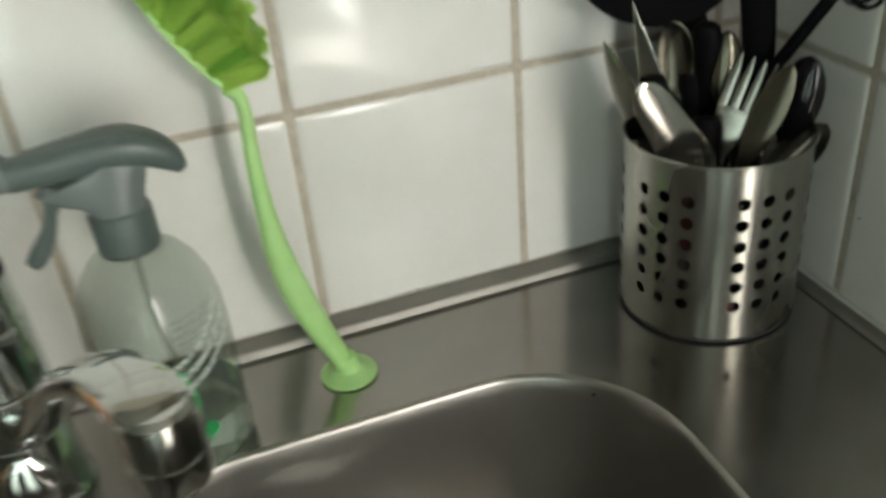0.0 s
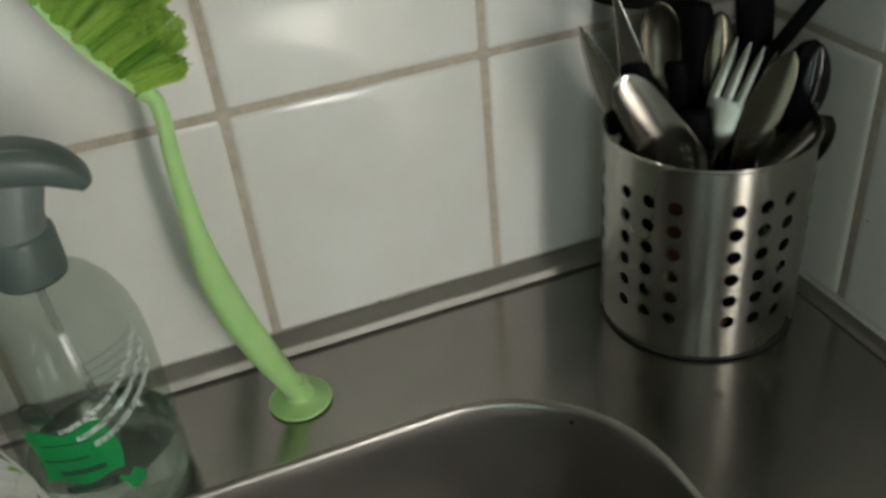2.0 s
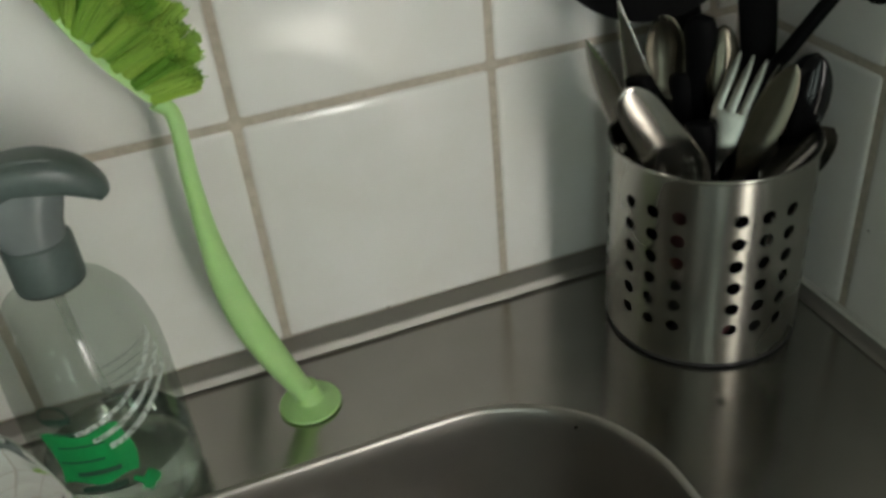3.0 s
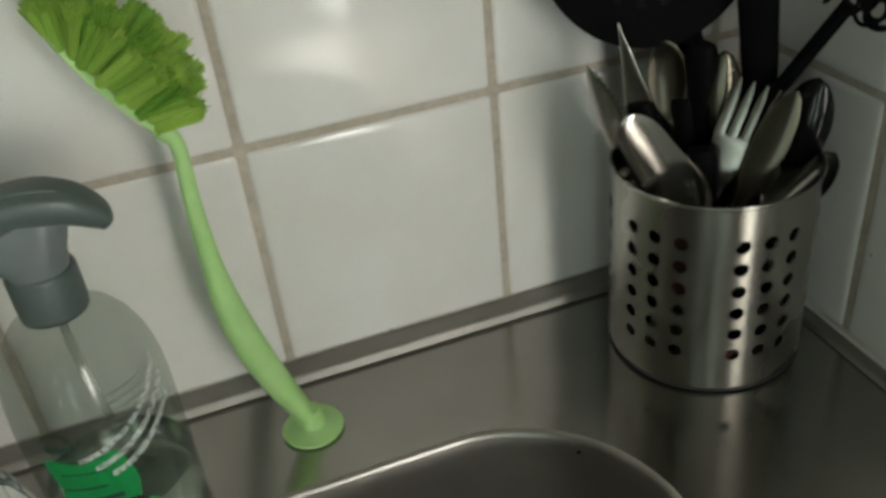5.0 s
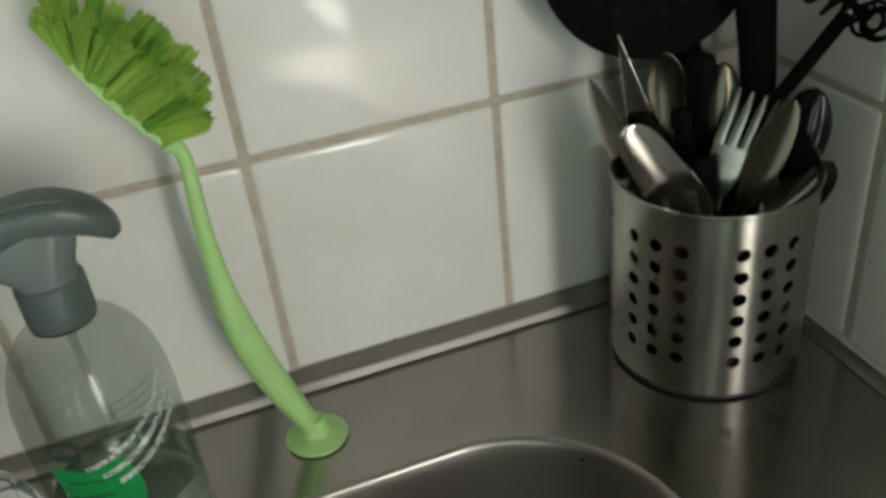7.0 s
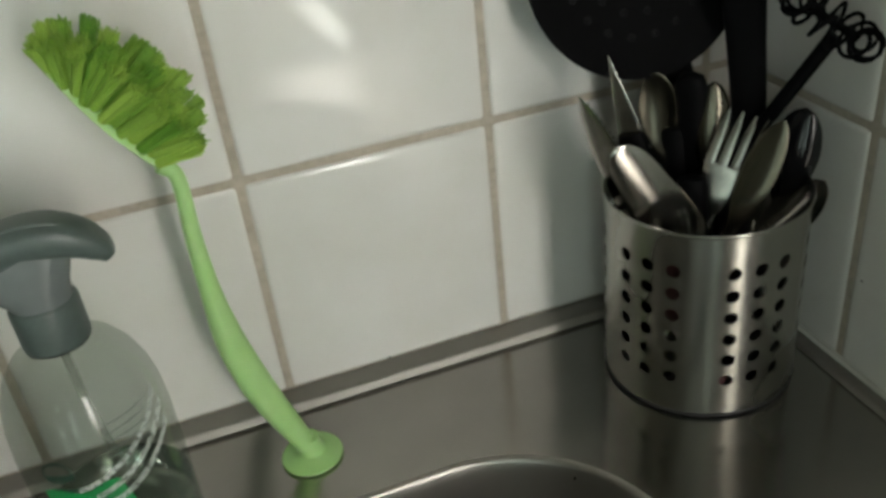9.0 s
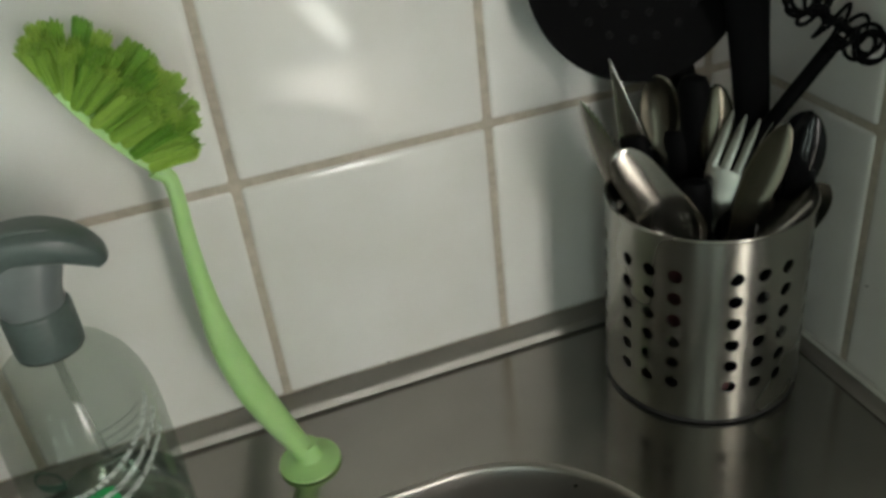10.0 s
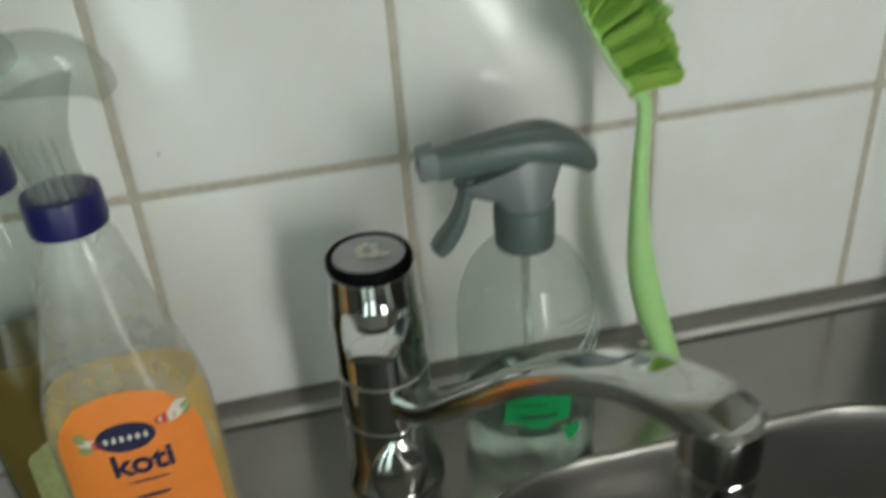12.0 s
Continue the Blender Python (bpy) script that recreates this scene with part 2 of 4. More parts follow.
def spline(points, n):
    """A smooth run through the points (tuples of any length), n steps to each span."""
    pts = [np.array(p, float) for p in points]
    pts = [2 * pts[0] - pts[1]] + pts + [2 * pts[-1] - pts[-2]]
    out = []
    for i in range(1, len(pts) - 2):
        p0, p1, p2, p3 = pts[i - 1:i + 3]
        for k in range(n):
            t = k / n
            out.append(0.5 * (2 * p1 + (p2 - p0) * t + (2 * p0 - 5 * p1 + 4 * p2 - p3) * t * t + (3 * p1 - p0 - 3 * p2 + p3) * t ** 3))
    out.append(pts[-2])
    return out


def sweep(points, radii, side, n=14, closed_ends=True, bm=None, power=1.0):
    """A tube along points with half widths (a, b): a along the side vector, b across it."""
    rings = []
    pts = [Vector(p[:3]) for p in points]
    for i, p in enumerate(pts):
        d = (pts[min(i + 1, len(pts) - 1)] - pts[max(i - 1, 0)]).normalized()
        s = Vector(side)
        s = (s - d * s.dot(d)).normalized()
        u = d.cross(s)
        a, b = radii[i]
        ring = []
        for k in range(n):
            c, q = math.cos(2 * math.pi * k / n), math.sin(2 * math.pi * k / n)
            c, q = math.copysign(abs(c) ** power, c), math.copysign(abs(q) ** power, q)
            ring.append(p + s * (a * c) + u * (b * q))
        rings.append(ring)
    return rings_to_mesh(rings, closed_ends, bm)


def rounded_rect(x0, x1, y0, y1, r, n=12):
    pts = []
    for cx, cy, a0 in ((x1 - r, y1 - r, 0), (x0 + r, y1 - r, 90), (x0 + r, y0 + r, 180), (x1 - r, y0 + r, 270)):
        for k in range(n + 1):
            a = radians(a0 + 90 * k / n)
            pts.append((cx + r * math.cos(a), cy + r * math.sin(a)))
    return pts


def join_boxes(boxes, bevel=0.0):
    bm = bmesh.new()
    for b in boxes:
        t = box(*b, bevel=bevel)
        me = bpy.data.meshes.new("t")
        t.to_mesh(me)
        t.free()
        bm.from_mesh(me)
        bpy.data.meshes.remove(me)
    return bm


# ---------------------------------------------------------------- the setting

PITCH, JOINT, TILE_T = 0.150, 0.0043, 0.006
ZJ = 1.050                                            # a level joint between two rows of tiles

wall_back = tagged(part("wall_back", box(ROOM_L - 0.1, WX + 0.12, 0.0014, 0.12, 0, ROOM_H), GROUT), "white tiled kitchen wall with beige grout behind the sink", "wall", kind="structure")
wall_side = tagged(part("wall_side", box(WX + 0.0014, WX + 0.12, -0.66, 0.0014, 0, ROOM_H), GROUT), "white tiled side wall beside the worktop", "wall", kind="structure")
tagged(part("wall_left", box(ROOM_L - 0.1, ROOM_L, ROOM_F, 0.0, 0, ROOM_H), PAINT), "plain painted kitchen wall", "wall", kind="structure")
tagged(part("wall_right", box(ROOM_R, ROOM_R + 0.1, ROOM_F, -0.54, 0, ROOM_H), PAINT), "plain painted kitchen wall", "wall", kind="structure")
tagged(part("wall_return", box(WX + 0.12, ROOM_R + 0.1, -0.54, -0.42, 0, ROOM_H), PAINT), "plain painted kitchen wall", "wall", kind="structure")
DOOR = (0.05, 0.66, 0.10, 2.05)       # glass of the balcony door: x0, x1, z0, z1
WIN = (-0.86, -0.54, 0.42, 2.00)      # window beside it
FAR = (-1.56, -1.22, 0.42, 2.00)      # added unseen window further along the wall, fills the pot's shadow
wf = join_boxes([
    (ROOM_L - 0.1, FAR[0], ROOM_F - 0.2, ROOM_F, 0, ROOM_H), (FAR[1], WIN[0], ROOM_F - 0.2, ROOM_F, 0, ROOM_H),
    (FAR[0], FAR[1], ROOM_F - 0.2, ROOM_F, 0, FAR[2]), (FAR[0], FAR[1], ROOM_F - 0.2, ROOM_F, FAR[3], ROOM_H), (WIN[1], DOOR[0], ROOM_F - 0.2, ROOM_F, 0, ROOM_H),
    (DOOR[1], ROOM_R + 0.1, ROOM_F - 0.2, ROOM_F, 0, ROOM_H), (WIN[0], WIN[1], ROOM_F - 0.2, ROOM_F, 0, WIN[2]),
    (WIN[0], WIN[1], ROOM_F - 0.2, ROOM_F, WIN[3], ROOM_H), (DOOR[0], DOOR[1], ROOM_F - 0.2, ROOM_F, 0, DOOR[2]),
    (DOOR[0], DOOR[1], ROOM_F - 0.2, ROOM_F, DOOR[3], ROOM_H)])
tagged(part("wall_front", wf, PAINT), "plain wall with a glazed door and a window", "wall", kind="structure")
tagged(part("floor", box(ROOM_L - 0.1, ROOM_R + 0.1, ROOM_F - 0.2, 0.12, -0.1, 0), FLOOR), "plain grey-brown kitchen floor", "floor", kind="structure")
tagged(part("ceiling", box(ROOM_L - 0.1, ROOM_R + 0.1, ROOM_F - 0.2, 0.12, ROOM_H, ROOM_H + 0.1), PAINT), "plain kitchen ceiling", "ceiling", kind="structure")
for name, (x0, x1, z0, z1), lab in (("window_1", DOOR, "tall glazed opening letting in daylight"), ("window_2", WIN, "narrow window letting in cool daylight"), ("window_3", FAR, "added unseen window giving cool fill light")):
    fr = join_boxes([(x0, x0 + 0.03, ROOM_F - 0.12, ROOM_F - 0.06, z0, z1), (x1 - 0.03, x1, ROOM_F - 0.12, ROOM_F - 0.06, z0, z1),
                     (x0 + 0.03, x1 - 0.03, ROOM_F - 0.12, ROOM_F - 0.06, z0, z0 + 0.03), (x0 + 0.03, x1 - 0.03, ROOM_F - 0.12, ROOM_F - 0.06, z1 - 0.03, z1)])
    if z0 < 0.3:
        rail = box(x0 + 0.03, x1 - 0.03, ROOM_F - 0.12, ROOM_F - 0.06, 0.13, 0.17)
        me = bpy.data.meshes.new("rail")
        rail.to_mesh(me)
        rail.free()
        fr.from_mesh(me)
    tagged(part(name, fr, FRAME), lab, "window", kind="structure")
tagged(part("backdrop_1", box(DOOR[0] - 0.05, DOOR[1] + 0.05, ROOM_F - 0.24, ROOM_F - 0.22, DOOR[2] - 0.05, DOOR[3] + 0.05), DAY), "pale daylight outside the glazed door", "backdrop", kind="structure")
# backdrop_4 is the glow behind the added fill window
for name, (x0, x1, z0, z1) in (("backdrop_2", WIN), ("backdrop_4", FAR)):
    tagged(part(name, box(x0 - 0.05, x1 + 0.05, ROOM_F - 0.24, ROOM_F - 0.22, z0 - 0.05, z1 + 0.05), DAY_COOL), "pale daylight outside the window", "backdrop", kind="structure")


# glowing strips added outside the glazed door to put bright patches in the tiles
bm = bmesh.new()
for strip in ([(0.235, 0.60), (0.315, 0.60), (0.400, 0.49), (0.386, 0.40), (0.305, 0.49)], [(0.075, 0.315), (0.150, 0.305), (0.146, 0.245), (0.075, 0.255)], [(0.255, 0.320), (0.378, 0.300), (0.405, 0.120), (0.280, 0.240)]):
    vs = [[bm.verts.new((x, y, z)) for x, z in strip] for y in (ROOM_F - 0.215, ROOM_F - 0.205)]
    bm.faces.new(vs[0][::-1])
    bm.faces.new(vs[1])
    for i in range(len(strip)):
        j = (i + 1) % len(strip)
        bm.faces.new((vs[0][i], vs[0][j], vs[1][j], vs[1][i]))
tagged(part("backdrop_3", bm, STRIP_GLOW, smooth=False), "added glowing strips outside the glazed door, mirrored in the tiles", "backdrop", kind="structure")

# ---------------------------------------------------------------- sink and worktop

SX0, SX1, SY0, SY1, SR = -0.324, 0.0148, -0.505, -0.1003, 0.094


def worktop_surface():
    """The sheet round the bowl's mouth."""
    bm = bmesh.new()
    inner = [bm.verts.new((x, y, Z0)) for x, y in rounded_rect(SX0, SX1, SY0, SY1, SR)]
    ox0, ox1, oy0, oy1 = ROOM_L + 0.6, WX - 0.0005, -0.62, -0.0005
    outer = [bm.verts.new((x, y, Z0)) for x, y in ((ox1, oy1), (ox0, oy1), (ox0, oy0), (ox1, oy0))]
    edges = [bm.edges.new((a, b)) for loop in (inner, outer) for a, b in zip(loop, loop[1:] + loop[:1])]
    bmesh.ops.triangle_fill(bm, use_beauty=True, edges=edges)
    low = [bm.verts.new((v.co.x, v.co.y, Z0 - 0.03)) for v in outer]
    for i in range(4):
        j = (i + 1) % 4
        bm.faces.new((outer[i], outer[j], low[j], low[i]))
    return bm


def bowl_mesh():
    rings = []
    steps = [(0.0, 0.0), (0.0014, -0.0002), (0.0026, -0.0009), (0.0035, -0.0028), (0.0050, -0.012), (0.013, -0.07), (0.017, -0.115)]
    steps += [(0.017 + 0.034 * (1 - math.cos(radians(a))), -0.115 - 0.034 * math.sin(radians(a))) for a in (20, 40, 60, 75, 90)]
    steps += [(0.09, -0.1505), (0.125, -0.152)]
    for inset, dz in steps:
        r = max(SR - inset * 0.75, 0.02)
        rings.append([(x, y, Z0 + 0.0003 + dz) for x, y in rounded_rect(SX0 + inset, SX1 - inset, SY0 + inset, SY1 - inset, r)])
    bm = rings_to_mesh(rings, False)
    return bm


worktop = thing("worktop", (0, 0, 0), "brushed stainless steel worktop with a sink bowl", "worktop")
part("surface", worktop_surface(), SHEET, worktop, smooth=False)
part("sink_bowl", bowl_mesh(), BOWL, worktop, "deep stainless sink bowl with rounded corners", angle=60)
drain = part("drain", lathe([(0.0, Z0 - 0.1508), (0.030, Z0 - 0.1508), (0.043, Z0 - 0.1500), (0.044, Z0 - 0.152), (0.0, Z0 - 0.1535)], 40, closed_ends=False, centre=(-0.155, -0.30)), CHROME, worktop)


def lip(length0, length1, along):
    """The low upstand at the sheet's edge: a rounded step with a flat top."""
    prof = [(0.0164, 0.0000), (0.0156, 0.0007), (0.0151, 0.0022), (0.0144, 0.0046), (0.0134, 0.0056), (0.0118, 0.0060), (0.0080, 0.0062), (0.002, 0.0068), (0.0, 0.0070)]
    bm = bmesh.new()
    rows = []
    for s in (length0, length1):
        row = []
        for d, h in prof:
            cut = d if s == length1 and along == "x" else 0
            if along == "x":
                row.append(bm.verts.new((s - cut * 0.72, -d, Z0 + 0.0004 + h)))
            else:
                row.append(bm.verts.new((WX - d * 0.72, s if s == length0 else s - d, Z0 + 0.0004 + h * 0.55)))
        rows.append(row)
    for i in range(len(prof) - 1):
        bm.faces.new((rows[0][i], rows[0][i + 1], rows[1][i + 1], rows[1][i]))
    return bm


part("upstand", lip(ROOM_L + 0.6, WX, "x"), EDGE, worktop, angle=50)
part("upstand", lip(-0.62, 0.0, "y"), EDGE, worktop, angle=50)
tagged(part("trim", box(WX - 0.0030, WX + 0.001, -0.62, -0.001, Z0 + 0.0036, Z0 + 0.0066, 0.0010), plain("white sealant", (0.66, 0.66, 0.62), 0.5)), "thin white sealant line at the wall's foot", "trim", kind="structure")
cab = join_boxes([(ROOM_L + 0.62, WX - 0.004, -0.58, -0.02, 0.0, 0.60), (ROOM_L + 0.62, SX0 - 0.02, -0.58, -0.02, 0.60, Z0 - 0.001), (SX1 + 0.02, WX - 0.004, -0.58, -0.02, 0.60, Z0 - 0.001)])
tagged(part("base_cabinet", cab, CARCASS), "plain white base cabinet under the steel worktop", "cabinet")

# ---------------------------------------------------------------- dish brush


def dish_brush():
    o = Vector((-0.1495, -0.0570, Z0 + 0.0008))
    b = thing("dish_brush", o, "light green plastic dish brush standing on its suction foot", "dish brush")
    path = [(0.0, 0.0, 0.004), (-0.0035, 0.0, 0.014), (-0.0120, 0.001, 0.036), (-0.0212, 0.002, 0.064), (-0.0275, 0.003, 0.094), (-0.0302, 0.004, 0.125), (-0.0308, 0.004, 0.158), (-0.0302, 0.005, 0.190), (-0.0358, 0.0045, 0.1995)]
    rad = [(0.0060, 0.0060), (0.0064, 0.0062), (0.0080, 0.0074), (0.0090, 0.0080), (0.0080, 0.0074), (0.0056, 0.0052), (0.0044, 0.0041), (0.0038, 0.0036), (0.0046, 0.0032)]
    pr = spline([(*p, *r) for p, r in zip(path, rad)], 7)
    part("handle", sweep([p[:3] for p in pr], [(p[3], p[4]) for p in pr], (1, 0, 0), 18), GREEN, b)
    part("suction_foot", lathe([(0.0, 0.0015), (0.012, 0.0006), (0.0178, 0.0), (0.0183, 0.0008), (0.0178, 0.0018), (0.0120, 0.0030), (0.0085, 0.0050), (0.0066, 0.0095), (0.0061, 0.0150), (0.0, 0.0155)], 48, closed_ends=False), GREEN, b)
    neck = Vector((-0.0300, 0.005, 0.190))
    u = Vector((-0.0400, -0.004, 0.0650)).normalized()
    w = Vector((0, 1, 0))
    w = (w - u * w.dot(u)).normalized()
    n = u.cross(w) * -1
    if n.x < 0:
        n = -n
    ct, st = math.cos(radians(44)), math.sin(radians(21))     # the head is turned towards the room
    n, w = n * ct - w * st, w * ct + n * st
    hl = 0.075
    rings = []
    for k in range(19):
        s = k / 18
        x = s * hl
        hw = 0.0148 * (max(0.0, 1 - (abs(s - 0.60) / 0.60) ** 1.5 if s < 0.6 else 1 - ((s - 0.60) / 0.42) ** 2.2)) ** 0.5
        hw = max(hw, 0.0048 if s < 0.5 else 0.0035)
        lift = -0.004 * math.sin(math.pi * s)
        th = 0.0034 if 0.05 < s < 0.96 else 0.0026
        ring = []
        for i in range(16):
            c, q = math.cos(2 * math.pi * i / 16), math.sin(2 * math.pi * i / 16)
            ring.append(neck + u * x + w * (hw * (c + 0.75)) + n * (lift + th * q))
        rings.append(ring)
    part("head", rings_to_mesh(rings), GREEN, b)
    rnd = random.Random(4)
    kinds = []
    for v in range(4):
        bm = bmesh.new()
        for k in range(78):
            a, r = rnd.random() * 6.283, 0.0026 * rnd.random() ** 0.5
            px, py = r * math.cos(a), r * math.sin(a)
            ex, ey = px * 1.55 + rnd.gauss(0, 0.0008), py * 1.55 + rnd.gauss(0, 0.0008)
            ln = 1 + rnd.gauss(0, 0.045)
            t0 = rnd.random() * 2
            rows = []
            for f, rr in ((0, 0.00042), (0.55, 0.00040), (1.0, 0.00034)):
                bend = f ** 1.6
                rows.append([(px + (ex - px) * bend + rr * math.cos(t0 + 2.094 * j), py + (ey - py) * bend + rr * math.sin(t0 + 2.094 * j), f * ln) for j in range(3)])
            rings_to_mesh(rows, True, bm)
        kinds.append(finish(bm, "tuft", BRISTLE, smooth=False))
    count = 0
    for r in range(12):
        s = 0.17 + 0.79 * r / 11
        half = 0.0132 * max(0.12, 1 - (abs(s - 0.54) / 0.52) ** 3.0) ** 0.5
        m = max(3, round(half * 2 / 0.0062))
        for c in range(m):
            f = -1 + 2 * (c + 0.5 + (0.2 if r % 2 else -0.2)) / m
            jx, jy = rnd.gauss(0, 0.0004), rnd.gauss(0, 0.0004)
            base = neck + u * (s * hl + jx) + w * (half * (f + 0.80) + jy) - n * 0.001
            end = max(0.0, (s - 0.45) / 0.53)
            along = 0.40 * end + 1.5 * end ** 4 if s > 0.45 else (s - 0.45) * 0.45
            lean = (0.70 * f if f > 0 else -0.10 * f) * (1 - 0.4 * end * end) - 0.75 * end ** 5 * (f < 0.4)
            out = (n + w * (lean + rnd.gauss(0, 0.06)) + u * (along + rnd.gauss(0, 0.06))).normalized()
            ln = 0.0236 * (1 - 0.22 * end ** 4) * (1 + 0.30 * max(f, 0) * math.sin(math.pi * min(1, s))) * (1 + rnd.gauss(0, 0.04))
            q = out.to_track_quat("Z", "Y").to_matrix().to_4x4()
            t = new("tuft", kinds[count % 4])
            t.parent = b
            t.matrix_basis = Matrix.Translation(base) @ q @ pose(0, 0, 0, 0, 0, rnd.random() * 360) @ Matrix.Diagonal((1.0, 1.0, ln, 1))
            count += 1


dish_brush()

# ---------------------------------------------------------------- clear spray bottle


def patch_on_round(radius, a0, a1, z0, z1, na=14, nz=4, shape=None):
    """A thin printed patch lying on an upright round body; angles in degrees."""
    bm = bmesh.new()
    rows = []
    for k in range(nz + 1):
        row = []
        for i in range(na + 1):
            a, z = a0 + (a1 - a0) * i / na, z0 + (z1 - z0) * k / nz
            if shape:
                a, z = shape(i / na, k / nz, a, z)
            r = radius(z) if callable(radius) else radius
            row.append(bm.verts.new((r * math.cos(radians(a)), r * math.sin(radians(a)), z)))
        rows.append(row)
    for a, b in zip(rows, rows[1:]):
        for i in range(na):
            bm.faces.new((a[i], a[i + 1], b[i + 1], b[i]))
    return bm


def spray_bottle():
    o = (-0.2520, -0.0740, Z0 + 0.0008)
    b = thing("spray_bottle", o, "clear plastic spray bottle with a grey-green trigger head", "spray bottle")
    prof = [(0.0, 0.003), (0.022, 0.0012), (0.029, 0.0), (0.0335, 0.0022), (0.0350, 0.007), (0.0352, 0.030), (0.0354, 0.060), (0.0354, 0.082), (0.0346, 0.096), (0.0324, 0.108), (0.0286, 0.1185), (0.0228, 0.1275), (0.0178, 0.1325), (0.0142, 0.1360), (0.0132, 0.141)]
    prof = [(r * (1.09 if z < 0.13 else 1.0), z) for r, z in prof]
    body = part("bottle", lathe(prof, 64, closed_ends=False), PET, b, "clear plastic bottle", angle=60)
    body.visible_shadow = False
    level = 0.032
    inner = [(0.0, 0.0045), (0.0285, 0.0030)] + [(r - 0.0012, z + 0.0005) for r, z in prof[3:] if z < level]
    inner += [(float(np.interp(level, [p[1] for p in prof[3:]], [p[0] for p in prof[3:]])) - 0.0012, level), (0.0, level)]
    liq = part("liquid", lathe(inner, 64, closed_ends=False), WATER, b, "clear liquid", angle=60)
    liq.visible_shadow = False
    tube = sweep(spline([(0.0, 0.0, 0.136), (0.001, 0.002, 0.09), (0.006, 0.008, 0.04), (0.016, 0.014, 0.010)], 6), [(0.0022, 0.0022)] * 19, (1, 0, 0), 10)
    tb = part("dip_tube", tube, CLEARHEAD, b, "thin milky dip tube")
    tb.visible_shadow = False
    rings = []
    for r, z, rib in ((0.0140, 0.1352, 0), (0.0152, 0.1356, 0), (0.0155, 0.1366, 0), (0.0154, 0.1374, 1), (0.0154, 0.1560, 1), (0.0153, 0.1570, 0), (0.0146, 0.1584, 0), (0.0105, 0.1587, 0)):
        rings.append([((r + 0.0003 * rib * (i % 2)) * math.cos(math.pi * i / 60), (r + 0.0003 * rib * (i % 2)) * math.sin(math.pi * i / 60), z) for i in range(120)])
    part("collar", rings_to_mesh(rings), GREY, b, angle=60)
    part("collar_seam", lathe([(0.0150, 0.1346), (0.0153, 0.1348), (0.0153, 0.1353), (0.0148, 0.1354)], 48), RUBBER, b, "dark gap under the collar")
    # head: a long hood, wider at the back, its nozzle at the front (-x)
    hood = []
    for x, hi, lo, hw in ((-0.0440, 0.1960, 0.1805, 0.0080), (-0.028, 0.1978, 0.1812, 0.0096), (-0.010, 0.2000, 0.1822, 0.0112), (0.004, 0.2010, 0.1825, 0.0124), (0.016, 0.1990, 0.1812, 0.0122), (0.025, 0.1935, 0.1780, 0.0108), (0.0315, 0.1855, 0.1740, 0.0088), (0.0345, 0.1785, 0.1715, 0.0062)):
        hood.append((x, (hi + lo) / 2 - 0.0025, hw, (hi - lo) / 2))
    hp = spline(hood, 5)
    part("hood", sweep([(p[0], 0, p[1]) for p in hp], [(p[2], p[3]) for p in hp], (0, 1, 0), 24, power=0.66), GREY, b, angle=42)
    crest = [(p[0], p[1] + p[3] * 0.93, p[2] * 0.62, 0.0014) for p in hp[3:-4]]
    part("crest", sweep([(p[0], 0, p[1]) for p in crest], [(p[2], p[3]) for p in crest], (0, 1, 0), 16, power=0.6), GREY, b, angle=42)
    pale = plain("paler grey plastic", (0.165, 0.190, 0.186), 0.24)
    neck = spline([(0.0, 0.1575, 0.0138, 0.0138), (0.0, 0.1600, 0.0140, 0.0142), (-0.0005, 0.1640, 0.0138, 0.0160), (-0.0015, 0.1690, 0.0134, 0.0200), (-0.0035, 0.1755, 0.0128, 0.0265), (-0.006, 0.1830, 0.0118, 0.0315)], 5)
    part("neck", sweep([(p[0], 0, p[1]) for p in neck], [(p[2], p[3]) for p in neck], (0, 1, 0), 28, power=0.86), pale, b, "paler glossy grey neck", angle=60)
    noz = [(-0.0525, 0.1872, 0.0074, 0.0074), (-0.0518, 0.1872, 0.0080, 0.0080), (-0.0438, 0.1878, 0.0083, 0.0083)]
    nozzle = part("nozzle", sweep([(p[0], 0, p[1]) for p in noz], [(p[2], p[3]) for p in noz], (0, 1, 0), 24, power=0.5), plain("pale grey plastic", (0.17, 0.195, 0.195), 0.4), b, "paler grey square nozzle")
    part("spray_hole", sweep([(-0.0530, 0, 0.1872), (-0.0520, 0, 0.1872)], [(0.0016, 0.0016)] * 2, (0, 1, 0), 12), RUBBER, nozzle)
    trig = spline([(-0.0275, 0.1780, 0.0062, 0.0030), (-0.0300, 0.1690, 0.0064, 0.0030), (-0.0325, 0.1585, 0.0068, 0.0034), (-0.0372, 0.1490, 0.0074, 0.0042), (-0.0430, 0.1415, 0.0074, 0.0046), (-0.0468, 0.1378, 0.0060, 0.0036)], 6)
    part("trigger", sweep([(p[0], 0, p[1]) for p in trig], [(p[2], p[3]) for p in trig], (0, 1, 0), 18, power=0.62), GREY, b, angle=50)
    part("trigger_rib", sweep([(-0.0215, 0, 0.1770), (-0.0265, 0, 0.1690), (-0.0300, 0, 0.1610)], [(0.0035, 0.0030), (0.0032, 0.0026), (0.0022, 0.0016)], (0, 1, 0), 12), pale, b)

    def rad(z):
        zs = [p[1] for p in prof[2:]]
        rs = [p[0] for p in prof[2:]]
        return float(np.interp(z, zs, rs)) + 0.0004

    face = -107

    def blob(fx, fz, a, z):
        return a + 3.0 * math.sin(fz * 4.2), z + 0.0018 * math.sin(fx * 9.0)

    lab = part("label", patch_on_round(rad, face - 20, face + 34, 0.0415, 0.0740, 16, 6, blob), LABEL_GREEN, b, "bright green printed label")
